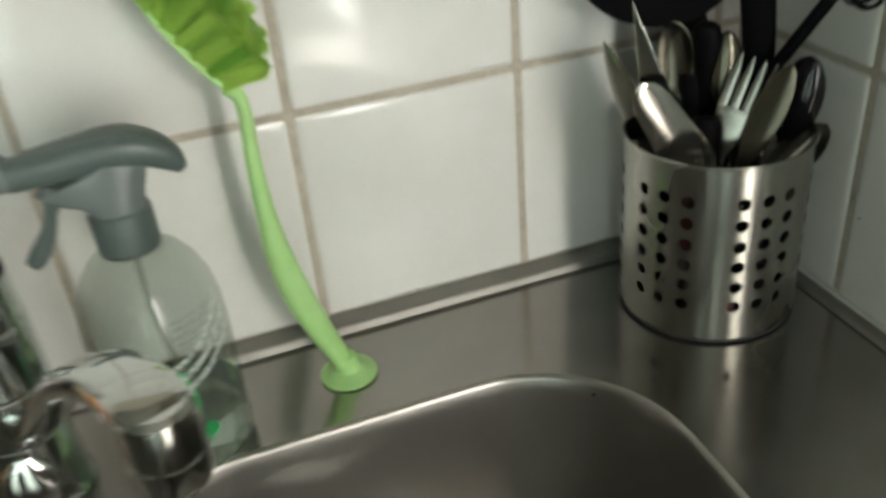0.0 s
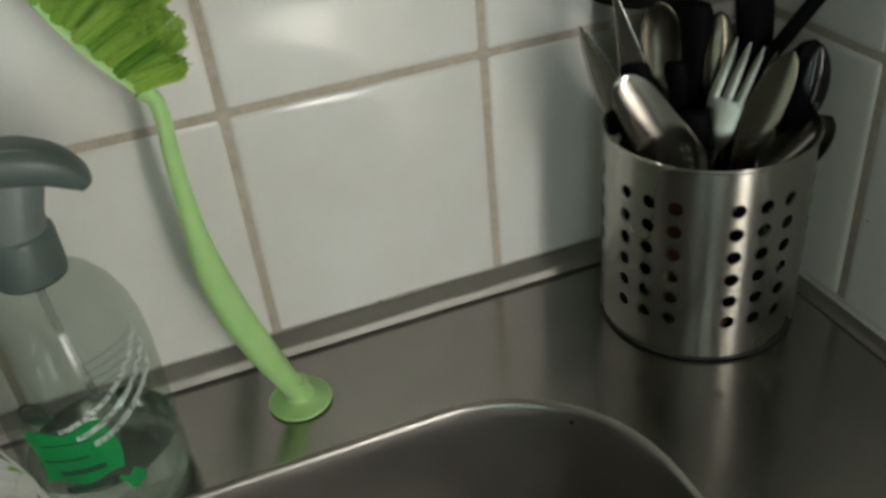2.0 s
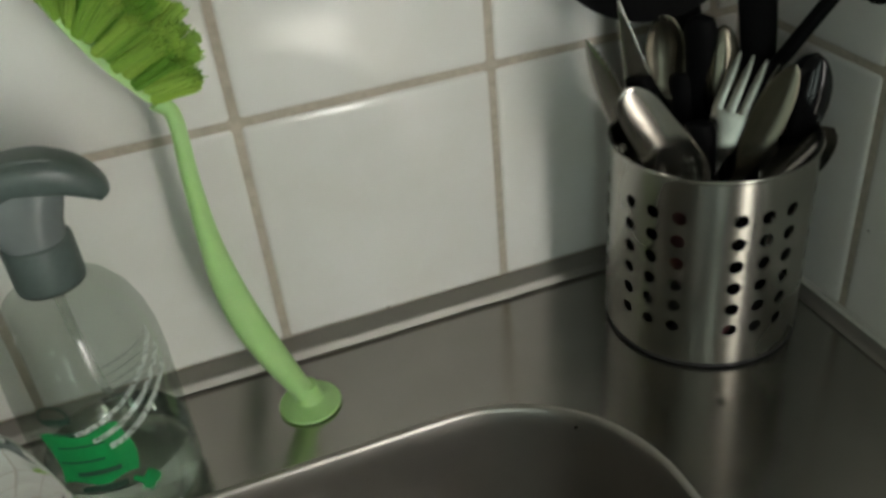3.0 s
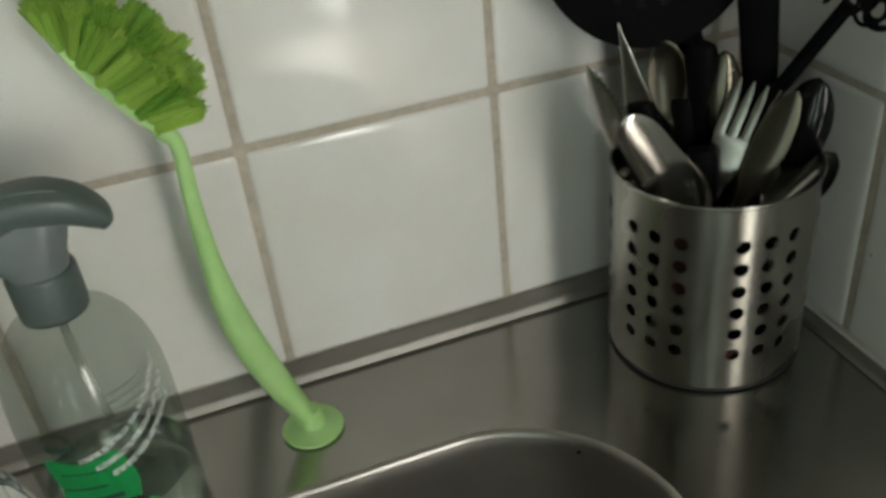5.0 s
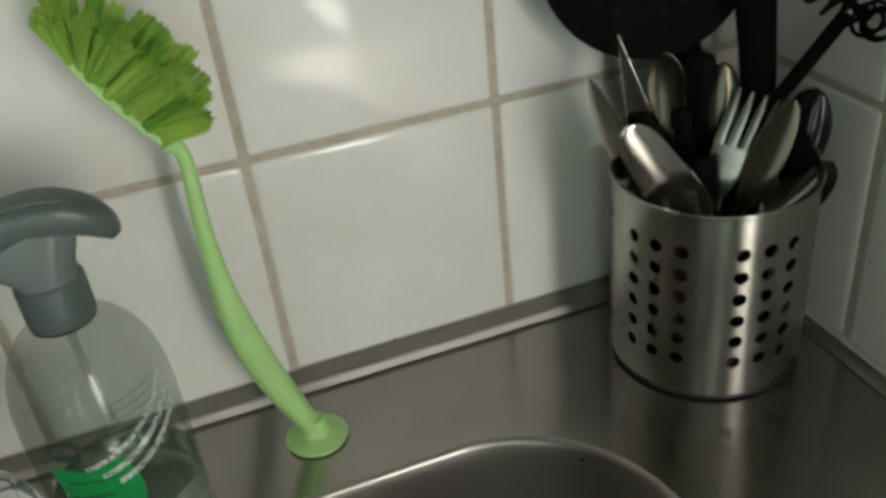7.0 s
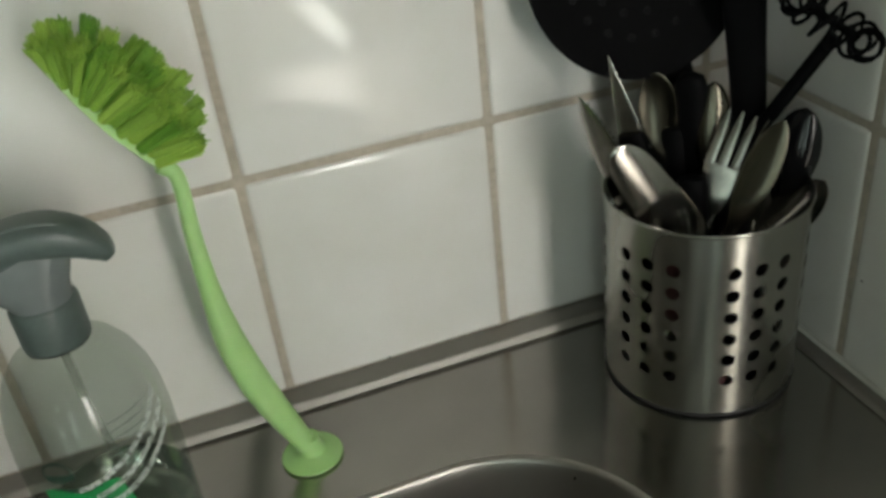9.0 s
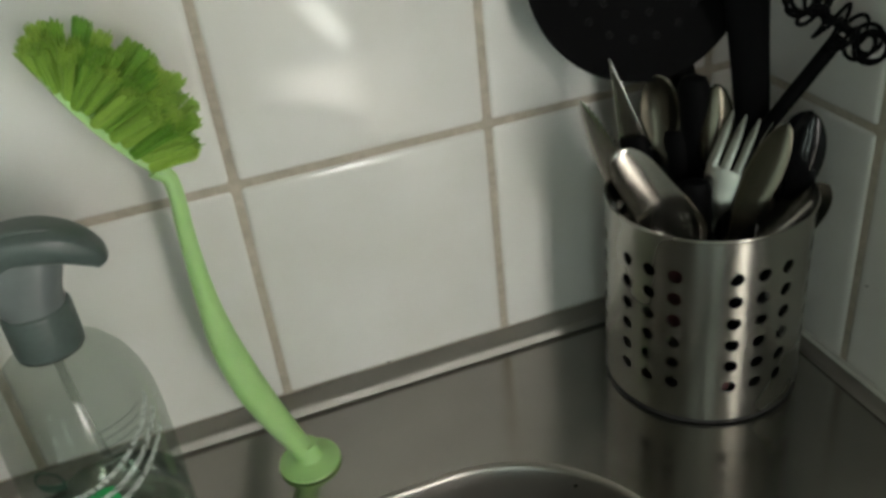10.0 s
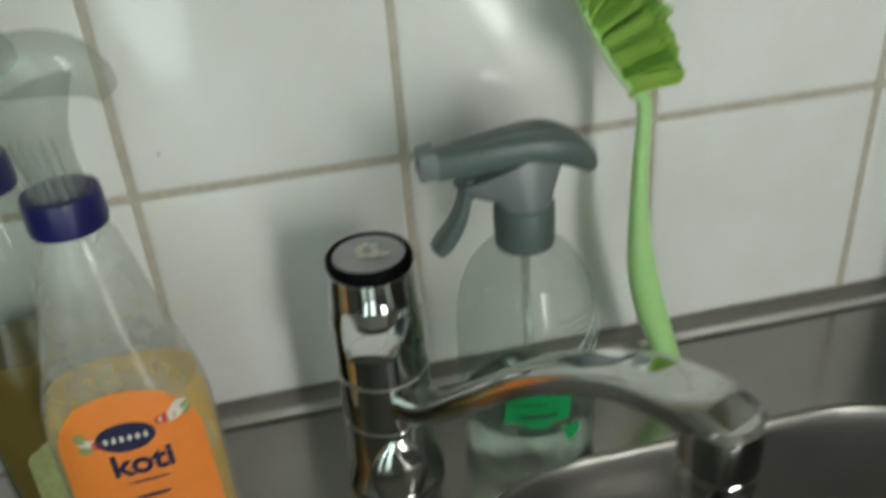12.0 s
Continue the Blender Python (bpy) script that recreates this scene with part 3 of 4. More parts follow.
    part("label_leaf", patch_on_round(rad, face + 30, face + 44, 0.0270, 0.0370, 6, 3, blob), LABEL_GREEN, b)
    # worn white bands sweeping up round the side
    for k in range(3):
        part("print_band", patch_on_round(lambda z: rad(z) + 0.0002, face + 4 + 9 * k, face + 84, 0.0730 - 0.0062 * k, 0.0772 - 0.0058 * k, 30, 2, lambda fx, fz, a, z, k=k: (a, z + (0.030 - 0.0035 * k) * fx ** 1.5 - 0.0016 * fz * (1 - fx))), PRINT_WORN, b)
    # dark writing that cannot be read: bars
    for z, a0, a1, h in ((0.0355, face - 8, face + 24, 0.0034), (0.0735, face - 14, face + 22, 0.0022), (0.0815, face - 16, face + 4, 0.0030), (0.0240, face + 34, face + 44, 0.0012)):
        part("print_bar", patch_on_round(rad, a0, a1, z, z + h, 10, 1), PRINT_DARK, b)
    for z, a0, a1, h in ((0.0660, -12, 20, 0.0010), (0.0560, -14, 16, 0.0014), (0.0470, -6, 24, 0.0030)):
        part("print_bar", patch_on_round(lambda q: rad(q) + 0.0004, face + a0, face + a1, z, z + h, 10, 1), PRINT_DARK, lab)
    ring = spline([(math.cos(radians(a)) * 11.0 + face - 7, math.sin(radians(a)) * 0.0062 + 0.0860) for a in range(0, 361, 30)], 2)
    bm = bmesh.new()
    outer = [bm.verts.new((rad(p[1]) * math.cos(radians(p[0])), rad(p[1]) * math.sin(radians(p[0])), p[1])) for p in ring[:-1]]
    cx, cz = face - 7, 0.0860
    inn = [bm.verts.new((rad(p[1]) * math.cos(radians(cx + (p[0] - cx) * 0.86)), rad(p[1]) * math.sin(radians(cx + (p[0] - cx) * 0.86)), cz + (p[1] - cz) * 0.80)) for p in ring[:-1]]
    for i in range(len(outer)):
        j = (i + 1) % len(outer)
        bm.faces.new((outer[i], outer[j], inn[j], inn[i]))
    part("print_ring", bm, PRINT_DARK, b)
    # small print near the shoulder
    for k in range(5):
        part("print_bar", patch_on_round(rad, -78 + 4 * (k % 2), -34 - 5 * (k % 3), 0.1040 - 0.0042 * k, 0.1046 - 0.0042 * k, 10, 1), PRINT_GREY, b)


spray_bottle()

# ---------------------------------------------------------------- tap


def tap():
    ax, ay = -0.3335, -0.0790
    o = (ax, ay, Z0 + 0.0006)
    t = thing("kitchen_tap", o, "chrome single-lever kitchen tap with a long swivel spout", "tap")
    part("base", lathe([(0.0, 0.0), (0.0275, 0.0), (0.0282, 0.0015), (0.0278, 0.004), (0.0262, 0.006), (0.0252, 0.020), (0.0246, 0.040), (0.0245, 0.0470), (0.0236, 0.0478), (0.0, 0.0478)], 64, closed_ends=False), CHROME, t)
    arch = spline([(-0.0005, -0.0235, 0.002, 0.012, 0.004), (-0.0005, -0.0255, 0.020, 0.0155, 0.004), (0.0, -0.0245, 0.034, 0.0125, 0.0035), (0.0, -0.0225, 0.042, 0.006, 0.003)], 5)
    part("base_panel", sweep([p[:3] for p in arch], [(p[3], p[4]) for p in arch], (1, 0, 0), 20), CHROME, t)
    part("seal_ring", lathe([(0.0236, 0.0474), (0.0240, 0.0478), (0.0240, 0.0488), (0.0236, 0.0492)], 64), RUBBER, t)
    part("collar", lathe([(0.0236, 0.0488), (0.0247, 0.0498), (0.0248, 0.060), (0.0247, 0.0775), (0.0238, 0.0784)], 64), CHROME, t)
    part("seal_ring", lathe([(0.0234, 0.0780), (0.0238, 0.0784), (0.0238, 0.0794), (0.0234, 0.0798)], 64), RUBBER, t)
    part("body", lathe([(0.0236, 0.0794), (0.0246, 0.0802), (0.0244, 0.100), (0.0240, 0.1150), (0.0234, 0.1165), (0.022, 0.1168)], 64), CHROME, t)
    part("handle", lathe([(0.0222, 0.1166), (0.0234, 0.1172), (0.0228, 0.130), (0.0221, 0.1400), (0.0212, 0.1405)], 64), CHROME, t)
    lev = spline([(-0.002, -0.015, 0.1205, 0.0165, 0.0055), (-0.004, -0.026, 0.1195, 0.0160, 0.0045), (-0.0065, -0.038, 0.1180, 0.0140, 0.0036), (-0.0085, -0.0460, 0.1165, 0.0105, 0.0030)], 5)
    part("lever", sweep([p[:3] for p in lev], [(p[3], p[4]) for p in lev], (1, -0.15, 0), 20, power=0.7), CHROME, t, angle=50)
    cap = part("cap", lathe([(0.0212, 0.1400), (0.0219, 0.1410), (0.0217, 0.1452), (0.0208, 0.1466), (0.0188, 0.1468), (0.0182, 0.1460)], 64, closed_ends=False), NYLON, t, "black ring round the grey cap")
    part("cap_plate", lathe([(0.0, 0.1459), (0.0100, 0.1459), (0.0110, 0.1463), (0.0186, 0.1460)], 64, closed_ends=False), CAP_GREY, cap, "grey disc with a pale worn mark")
    rnd = random.Random(9)
    bm = bmesh.new()
    for k in range(26):
        a, r = rnd.random() * 6.28, 0.0030 + 0.0060 * rnd.random()
        x, y, s = r * math.cos(a), r * math.sin(a), 0.0010 + 0.0012 * rnd.random()
        ring = [(x + s * (1 + 0.3 * rnd.random()) * math.cos(6.283 * i / 8), y + s * math.sin(6.283 * i / 8), 0.1464 + 0.0003 * k / 26) for i in range(8)]
        bm.faces.new([bm.verts.new(p) for p in ring])
    part("cap_mark", bm, PRINT_PALE, cap, smooth=False)
    # spout: leaves the collar low, climbs, and bends down at its end
    tip = Vector((0.0915, -0.1900, 0.172))
    d = Vector((tip.x, tip.y, 0)).normalized()
    side = Vector((-d.y, d.x, 0))
    ctrl = [(0.016, 0.0625, 0.0120, 0.0075), (0.045, 0.0752, 0.0118, 0.0066), (0.085, 0.1103, 0.0112, 0.0064), (0.125, 0.1453, 0.0114, 0.0064), (0.165, 0.1693, 0.0118, 0.0068), (0.192, 0.1763, 0.0126, 0.0074), (0.2060, 0.1757, 0.0126, 0.0070), (0.2160, 0.1730, 0.0085, 0.0048)]
    sp = spline(ctrl, 6)
    part("spout", sweep([(d.x * p[0], d.y * p[0], p[1]) for p in sp], [(p[2], p[3]) for p in sp], side, 24, power=0.62), WORN_CHROME, t, angle=50)
    ex, ey = d.x * 0.2060, d.y * 0.2060
    part("spout_end", lathe([(0.0060, 0.1800), (0.0108, 0.1795), (0.0130, 0.1775), (0.0135, 0.1700), (0.0134, 0.1600)], 48, centre=(ex, ey)), WORN_CHROME, t)
    part("aerator", lathe([(0.0127, 0.1597), (0.0134, 0.1588), (0.0132, 0.1490), (0.0122, 0.1462), (0.009, 0.1462), (0.0085, 0.1490), (0.0, 0.1490)], 48, closed_ends=False, centre=(ex, ey)), CHROME, t)


tap()

# ---------------------------------------------------------------- orange cleaner bottles


def oval_patch(half_w, half_z, cx, cz, front, seg=40):
    bm = bmesh.new()
    c = bm.verts.new((cx, front(cx, cz), cz))
    vs = []
    for i in range(seg):
        a = 2 * math.pi * i / seg
        x, z = cx + half_w * math.cos(a), cz + half_z * math.sin(a)
        vs.append(bm.verts.new((x, front(x, z), z)))
    for i in range(seg):
        bm.faces.new((c, vs[i], vs[(i + 1) % seg]))
    return bm


def cleaner_bottle(place, turn, full_label):
    b = thing("cleaner_bottle", place, "milky spray bottle of orange-yellow cleaner, navy collar" if full_label else "cloudy bottle of dark olive cleaner with an olive label", "spray bottle", "cleaner bottles")
    b.rotation_euler = (0, 0, radians(turn))
    prof = [(0.0, 0.002), (0.034, 0.0), (0.0375, 0.003), (0.0395, 0.010), (0.0398, 0.040), (0.0398, 0.075), (0.0393, 0.092), (0.0376, 0.105), (0.0340, 0.118), (0.0294, 0.134), (0.0254, 0.152), (0.0216, 0.170), (0.0178, 0.185), (0.0150, 0.192), (0.0145, 0.199)]

    def depth(z):
        return float(np.interp(z, [0, 0.08, 0.13, 0.18, 0.2], [0.60, 0.60, 0.68, 0.95, 1.0]))

    def shell(rows, inset):
        rings = []
        for r, z in rows:
            r = max(r - inset, 0.0004)
            q = depth(z)
            ring = []
            for i in range(56):
                c, s = math.cos(2 * math.pi * i / 56), math.sin(2 * math.pi * i / 56)
                c, s = math.copysign(abs(c) ** 0.8, c), math.copysign(abs(s) ** 0.8, s)
                ring.append((r * c, r * q * s, z))
            rings.append(ring)
        return rings_to_mesh(rings, True)

    bottle = part("bottle", shell(prof, 0), MILKY if full_label else PET, b, "milky translucent bottle", angle=60)
    bottle.visible_shadow = False
    top = 0.108
    lp = [(r, z + (0.002 if i < 3 else 0)) for i, (r, z) in enumerate(prof) if z < top]
    lp.append((float(np.interp(top, [p[1] for p in prof], [p[0] for p in prof])), top))
    lp.append((0.002, top + 0.0002))
    part("liquid", shell(lp, 0.0016), AMBER if full_label else OLIVE, b, "orange-yellow liquid" if full_label else "dark olive liquid", angle=60)
    part("collar", lathe([(0.0150, 0.1950), (0.0166, 0.1954), (0.0170, 0.1975), (0.0166, 0.2090), (0.0160, 0.2112), (0.0140, 0.2115)], 40), NAVY, b, "navy blue screw collar")
    stem_up = spline([(0.0, 0.0, 0.206, 0.0122, 0.0128), (-0.001, 0, 0.220, 0.0108, 0.0116), (-0.002, 0, 0.234, 0.0102, 0.0128), (-0.004, 0, 0.246, 0.0104, 0.0190), (-0.006, 0, 0.254, 0.0110, 0.0260)], 5)
    h = part("trigger_head", sweep([p[:3] for p in stem_up], [(p[3], p[4]) for p in stem_up], (0, 1, 0), 22, power=0.8), CLEARHEAD, b, "frosted clear trigger head", angle=60)
    h.visible_shadow = False
    for k in range(5):
        x = -0.008 + 0.004 * k
        y = -0.0128 * (1 - (x / 0.0135) ** 2) ** 0.5
        rib = part("rib", sweep([(x, y, 0.209), (x * 0.9 - 0.001, y * 0.90, 0.222), (x - 0.003, y * 0.86, 0.238)], [(0.0007, 0.0007)] * 3, (1, 0, 0), 8), CLEARHEAD, h)
        rib.visible_shadow = False
    top_hood = spline([(-0.058, 0, 0.262, 0.0075, 0.0080), (-0.030, 0, 0.264, 0.0095, 0.0100), (-0.004, 0, 0.266, 0.0115, 0.0125), (0.014, 0, 0.264, 0.0115, 0.0125), (0.025, 0, 0.257, 0.0090, 0.0090), (0.030, 0, 0.250, 0.0060, 0.0050)], 5)
    hood = part("hood", sweep([p[:3] for p in top_hood], [(p[3], p[4]) for p in top_hood], (0, 1, 0), 22, power=0.8), CLEARHEAD, b, "frosted clear hood", angle=60)
    hood.visible_shadow = False
    tg = spline([(-0.024, 0, 0.254, 0.0055, 0.0035), (-0.028, 0, 0.238, 0.0055, 0.0035), (-0.031, 0, 0.222, 0.0055, 0.003), (-0.034, 0, 0.206, 0.0055, 0.003), (-0.038, 0, 0.195, 0.005, 0.003)], 5)
    g = part("trigger", sweep([p[:3] for p in tg], [(p[3], p[4]) for p in tg], (0, 1, 0), 14), CLEARHEAD, b)
    g.visible_shadow = False

    def front(x, z, lift=0.0006):
        r = float(np.interp(z, [p[1] for p in prof], [p[0] for p in prof]))
        c = min(0.999, abs(x) / r)
        s = (1 - c ** (2 / 0.8)) ** 0.4
        return -r * depth(z) * s - lift

    bm = bmesh.new()
    rows = []
    for k in range(15):
        f = k / 14
        z = 0.016 + (0.100 if full_label else 0.042) * f
        hw = (0.0345 if full_label else 0.020) * (1 - 0.06 * f - 0.35 * max(0, f - 0.72) ** 1.5 / 0.148)
        row = []
        for i in range(19):
            x = -hw + 2 * hw * i / 18
            zz = z + (0.006 * (1 - (x / hw) ** 2) - 0.003) * (f > 0.85) * (f - 0.85) / 0.15
            row.append(bm.verts.new((x, front(x, zz, 0.0005), zz)))
        rows.append(row)
    for r0, r1 in zip(rows, rows[1:]):
        for i in range(18):
            bm.faces.new((r0[i], r0[i + 1], r1[i + 1], r1[i]))
    lab = part("label", bm, ORANGE if full_label else PRINT_LEAF, b, "orange paper label" if full_label else "olive paper label")
    if not full_label:
        return b
    part("logo", oval_patch(0.0136, 0.0084, -0.001, 0.0945, lambda x, z: front(x, z, 0.0010)), PRINT_NAVY, lab, "navy oval mark")
    for k in range(6):
        part("logo_bar", oval_patch(0.0010, 0.0019, -0.0100 + 0.0036 * k, 0.0945, lambda x, z: front(x, z, 0.0014), 10), PRINT_PALE, lab)
    # a vanilla flower and pod drawn on either side of the mark
    for x, z, a, c, m in ((-0.018, 0.080, 0.0045, 0.0022, PRINT_PALE), (-0.021, 0.083, 0.0030, 0.0032, PRINT_LEAF), (-0.020, 0.076, 0.0034, 0.0028, PRINT_LEAF), (-0.0145, 0.0785, 0.0022, 0.0025, PRINT_RED), (0.018, 0.0850, 0.0050, 0.0028, PRINT_RED), (0.0205, 0.0850, 0.0055, 0.0030, PRINT_PALE), (0.0250, 0.0880, 0.0042, 0.0040, PRINT_PALE), (0.0275, 0.0860, 0.0022, 0.0036, PRINT_LEAF)):
        part("drawing", oval_patch(a, c, x, z + 0.0145, lambda x, z: front(x, z, 0.0009), 14), m, lab)
    part("small_print", oval_patch(0.0110, 0.0006, 0.003, 0.0660, lambda x, z: front(x, z, 0.0010), 14), PRINT_NAVY, lab)
    part("small_print", oval_patch(0.0090, 0.0012, 0.003, 0.0560, lambda x, z: front(x, z, 0.0010), 14), PRINT_NAVY, lab)
    cu = bpy.data.curves.new("word", "FONT")
    cu.body, cu.size, cu.align_x, cu.extrude, cu.offset = "koti", 0.0185, "CENTER", 0.0002, 0.00045
    tmp = bpy.data.objects.new("word", cu)
    scene.collection.objects.link(tmp)
    me = bpy.data.meshes.new_from_object(tmp.evaluated_get(bpy.context.evaluated_depsgraph_get()))
    bpy.data.objects.remove(tmp)
    for v in me.vertices:
        x, z, e = v.co.x + 0.003, v.co.y + 0.0715, v.co.z
        v.co = (x, front(x, z, 0.0010) - e, z)
    me.materials.clear()
    me.materials.append(PRINT_NAVY)
    part("word", me, None, lab)
    return b


cleaner_bottle((-0.4600, -0.0950, Z0 + 0.0006), 4, True)
cleaner_bottle((-0.5070, -0.0450, Z0 + 0.0006), 2, False)

# ---------------------------------------------------------------- cutlery pot

PX, PY, PR, PH = 0.0985, -0.0790, 0.0575, 0.1225


def pot_wall():
    """A round wall with six fields of eighteen round holes, inner and outer face, shaded as a true cylinder."""
    verts, faces, normals = [], [], []
    rows, z_low, step, col = 6, 0.0270, 0.01445, 15.3
    z_bands = [0.0, z_low - step / 2, z_low + step * 5.5, PH]
    centres = [-155.2, -92.8, -33.9, 25.1, 84.5, 143.9, 204.8]
    r_in = PR - 0.0009

    def pt(r, a, z):
        return (r * math.cos(radians(a)), r * math.sin(radians(a)), z)

    def face(corners, facing):
        n = len(verts)
        for r, a, z in corners:
            verts.append(pt(r, a, z))
            normals.append(facing or (math.cos(radians(a)) * (1 if r > r_in + 0.0004 else -1), math.sin(radians(a)) * (1 if r > r_in + 0.0004 else -1), 0))
        faces.append(tuple(range(n, n + len(corners))))

    def both(pts):
        face([(PR, a, z) for a, z in pts], None)
        face([(r_in, a, z) for a, z in reversed(pts)], None)

    for g in range(6):
        a0 = centres[g] - 1.5 * col
        gap = centres[g + 1] - centres[g] - 3 * col
        cuts = [a0 + col * 3 * i / 12 for i in range(13)] + [a0 + col * 3 + gap * i / 3 for i in (1, 2, 3)]
        for p, q in zip(cuts, cuts[1:]):
            both([(p, z_bands[0]), (q, z_bands[0]), (q, z_bands[1]), (p, z_bands[1])])
            both([(p, z_bands[2]), (q, z_bands[2]), (q, z_bands[3]), (p, z_bands[3])])
        for p, q in zip(cuts[12:], cuts[13:]):
            both([(p, z_bands[1]), (q, z_bands[1]), (q, z_bands[2]), (p, z_bands[2])])
        for c in range(3):
            for k in range(rows):
                ca, cz = a0 + col * (c + 0.5), z_low + step * k
                sq, ho = [], []
                for i in range(16):
                    side, f = divmod(i, 4)
                    u = -1 + 2 * f / 4
                    x, y = ((1, u), (-u, 1), (-1, -u), (u, -1))[side]
                    sq.append((ca + x * col / 2, cz + y * step / 2))
                    h = math.atan2(y, x)
                    ho.append((ca + math.degrees(0.0041 * math.cos(h) / PR), cz + 0.0041 * math.sin(h)))
                for i in range(16):
                    j = (i + 1) % 16
                    both([sq[i], sq[j], ho[j], ho[i]])
                    h = 2 * math.pi * (i + 0.5) / 16 - math.pi / 4
                    ta = radians(ca)
                    facing = (math.sin(ta) * math.cos(h), -math.cos(ta) * math.cos(h), -math.sin(h))
                    face([(PR, *ho[i]), (PR, *ho[j]), (r_in, *ho[j]), (r_in, *ho[i])], facing)
    me = bpy.data.meshes.new("wall")
    me.from_pydata(verts, [], faces)
    me.polygons.foreach_set("use_smooth", [True] * len(faces))
    me.normals_split_custom_set_from_vertices(normals)
    me.materials.append(POT)
    return me


pot = thing("cutlery_pot", (PX, PY, Z0 + 0.0008), "brushed steel pot with round holes, full of cutlery", "utensil holder")
part("wall", pot_wall(), None, pot)
part("rim", lathe([(PR - 0.0012, PH - 0.0008), (PR + 0.0005, PH - 0.0008), (PR + 0.0010, PH + 0.0003), (PR + 0.0003, PH + 0.0013), (PR - 0.0008, PH + 0.0011), (PR - 0.0014, PH)], 96, closed_ends=False), POT, pot)
part("bottom", lathe([(0.0, 0.0032), (PR - 0.001, 0.0030), (PR + 0.0002, 0.0022), (PR + 0.0004, 0.0), (0.0, 0.0)], 96, closed_ends=False), RUBBER, pot, "black bottom ring")


def basis(a, b, face):
    """Axes of a flat utensil from its foot a to its tip b: along, across, and towards the face."""
    u = (Vector(b) - Vector(a)).normalized()
    n = Vector(face)
    n = (n - u * n.dot(u)).normalized()
    return u, u.cross(n), n


def blade(a, b, face, rows, name, material, label, category, group="cutlery in the pot", extra=None, n=18, head="blade", cut=None):
    """A flat or hollowed utensil. rows: metres from the tip, half width, half thickness, bend out of the plane, hollow at the middle."""
    a, b = Vector(a), Vector(b)
    u, w, nn = basis(a, b, face)
    rings, along = [], []
    for s, hw, th, bend, hollow in spline(rows, 4):
        hw, th = max(hw, 0.0003), max(th, 0.0002)
        ring = []
        for i in range(n):
            c, q = math.cos(2 * math.pi * i / n), math.sin(2 * math.pi * i / n)
            cc = math.copysign(abs(c) ** 0.85, c)
            ring.append(b - u * s + w * (hw * cc) + nn * (bend - hollow * (1 - cc * cc) + th * q) - a)
        rings.append(ring)
        along.append(s)
    k = next((i for i, s in enumerate(along) if cut and s >= cut), len(rings) - 1)
    bm = rings_to_mesh(rings[:k + 1])
    if extra:
        extra(bm, a - a, b - a, u, w, nn)
    if not cut:
        ob = part(name, bm, material, None, angle=55)
        ob.location = a
        return tagged(ob, label, category, group)
    ob = thing(name, a, label, category, group)
    part(head, bm, material, ob, angle=55)
    part("handle", rings_to_mesh(rings[k:]), material, ob, angle=55)
    return ob


FACE = (-0.50, -0.70, 0.45)
FZ = Z0 + 0.005


def stem(s0, s1, w=0.0035, t=0.0011):
    return [(s0 + (s1 - s0) * f, w + (0.0025 * f), t, 0, 0) for f in (0.0, 0.33, 0.66, 1.0)]


def length(a, b):
    return (Vector(b) - Vector(a)).length


def spoon(a, b, face, hw, bl, label, material=POLISHED, hollow=0.006, name="spoon"):
    L = length(a, b)
    rows = [(0.0, 0.001, 0.0006, 0, 0), (bl * 0.06, hw * 0.48, 0.0007, 0, hollow * 0.25), (bl * 0.22, hw * 0.86, 0.0007, 0, hollow * 0.8), (bl * 0.45, hw, 0.0007, 0, hollow), (bl * 0.70, hw * 0.82, 0.0008, 0, hollow * 0.75), (bl * 0.90, hw * 0.42, 0.0010, 0, hollow * 0.25)]
    return blade(a, b, face, rows + stem(bl * 1.05, L), name, material, label, "spoon", head="bowl", cut=bl * 1.0)


def knife(a, b, face, hw, bl, label, serrated=False):
    L = length(a, b)
    rows = [(0.0, 0.0006, 0.0003, 0, 0), (bl * 0.10, hw * 0.45, 0.0004, 0, 0), (bl * 0.3, hw * 0.85, 0.0005, 0, 0), (bl * 0.6, hw, 0.0005, 0, 0), (bl * 0.95, hw * 0.95, 0.0006, 0, 0)]

    def teeth(bm, a, b, u, w, n):
        for k in range(26):
            s = 0.004 + (bl - 0.006) * k / 26
            e = hw * min(1, 0.25 + s / (bl * 0.35)) * 0.97
            p = b - u * s + w * e
            q = b - u * (s + bl / 30) + w * e
            t = b - u * (s + bl / 60) + w * (e + 0.0009)
            vs = [bm.verts.new(x) for x in (p + n * 0.0003, q + n * 0.0003, t, p - n * 0.0003, q - n * 0.0003)]
            bm.faces.new((vs[0], vs[1], vs[2]))
            bm.faces.new((vs[3], vs[2], vs[4]))
    return blade(a, b, face, rows + stem(bl * 1.05, L, 0.0055, 0.002), "table_knife", POLISHED, label, "knife", extra=teeth if serrated else None, cut=bl)


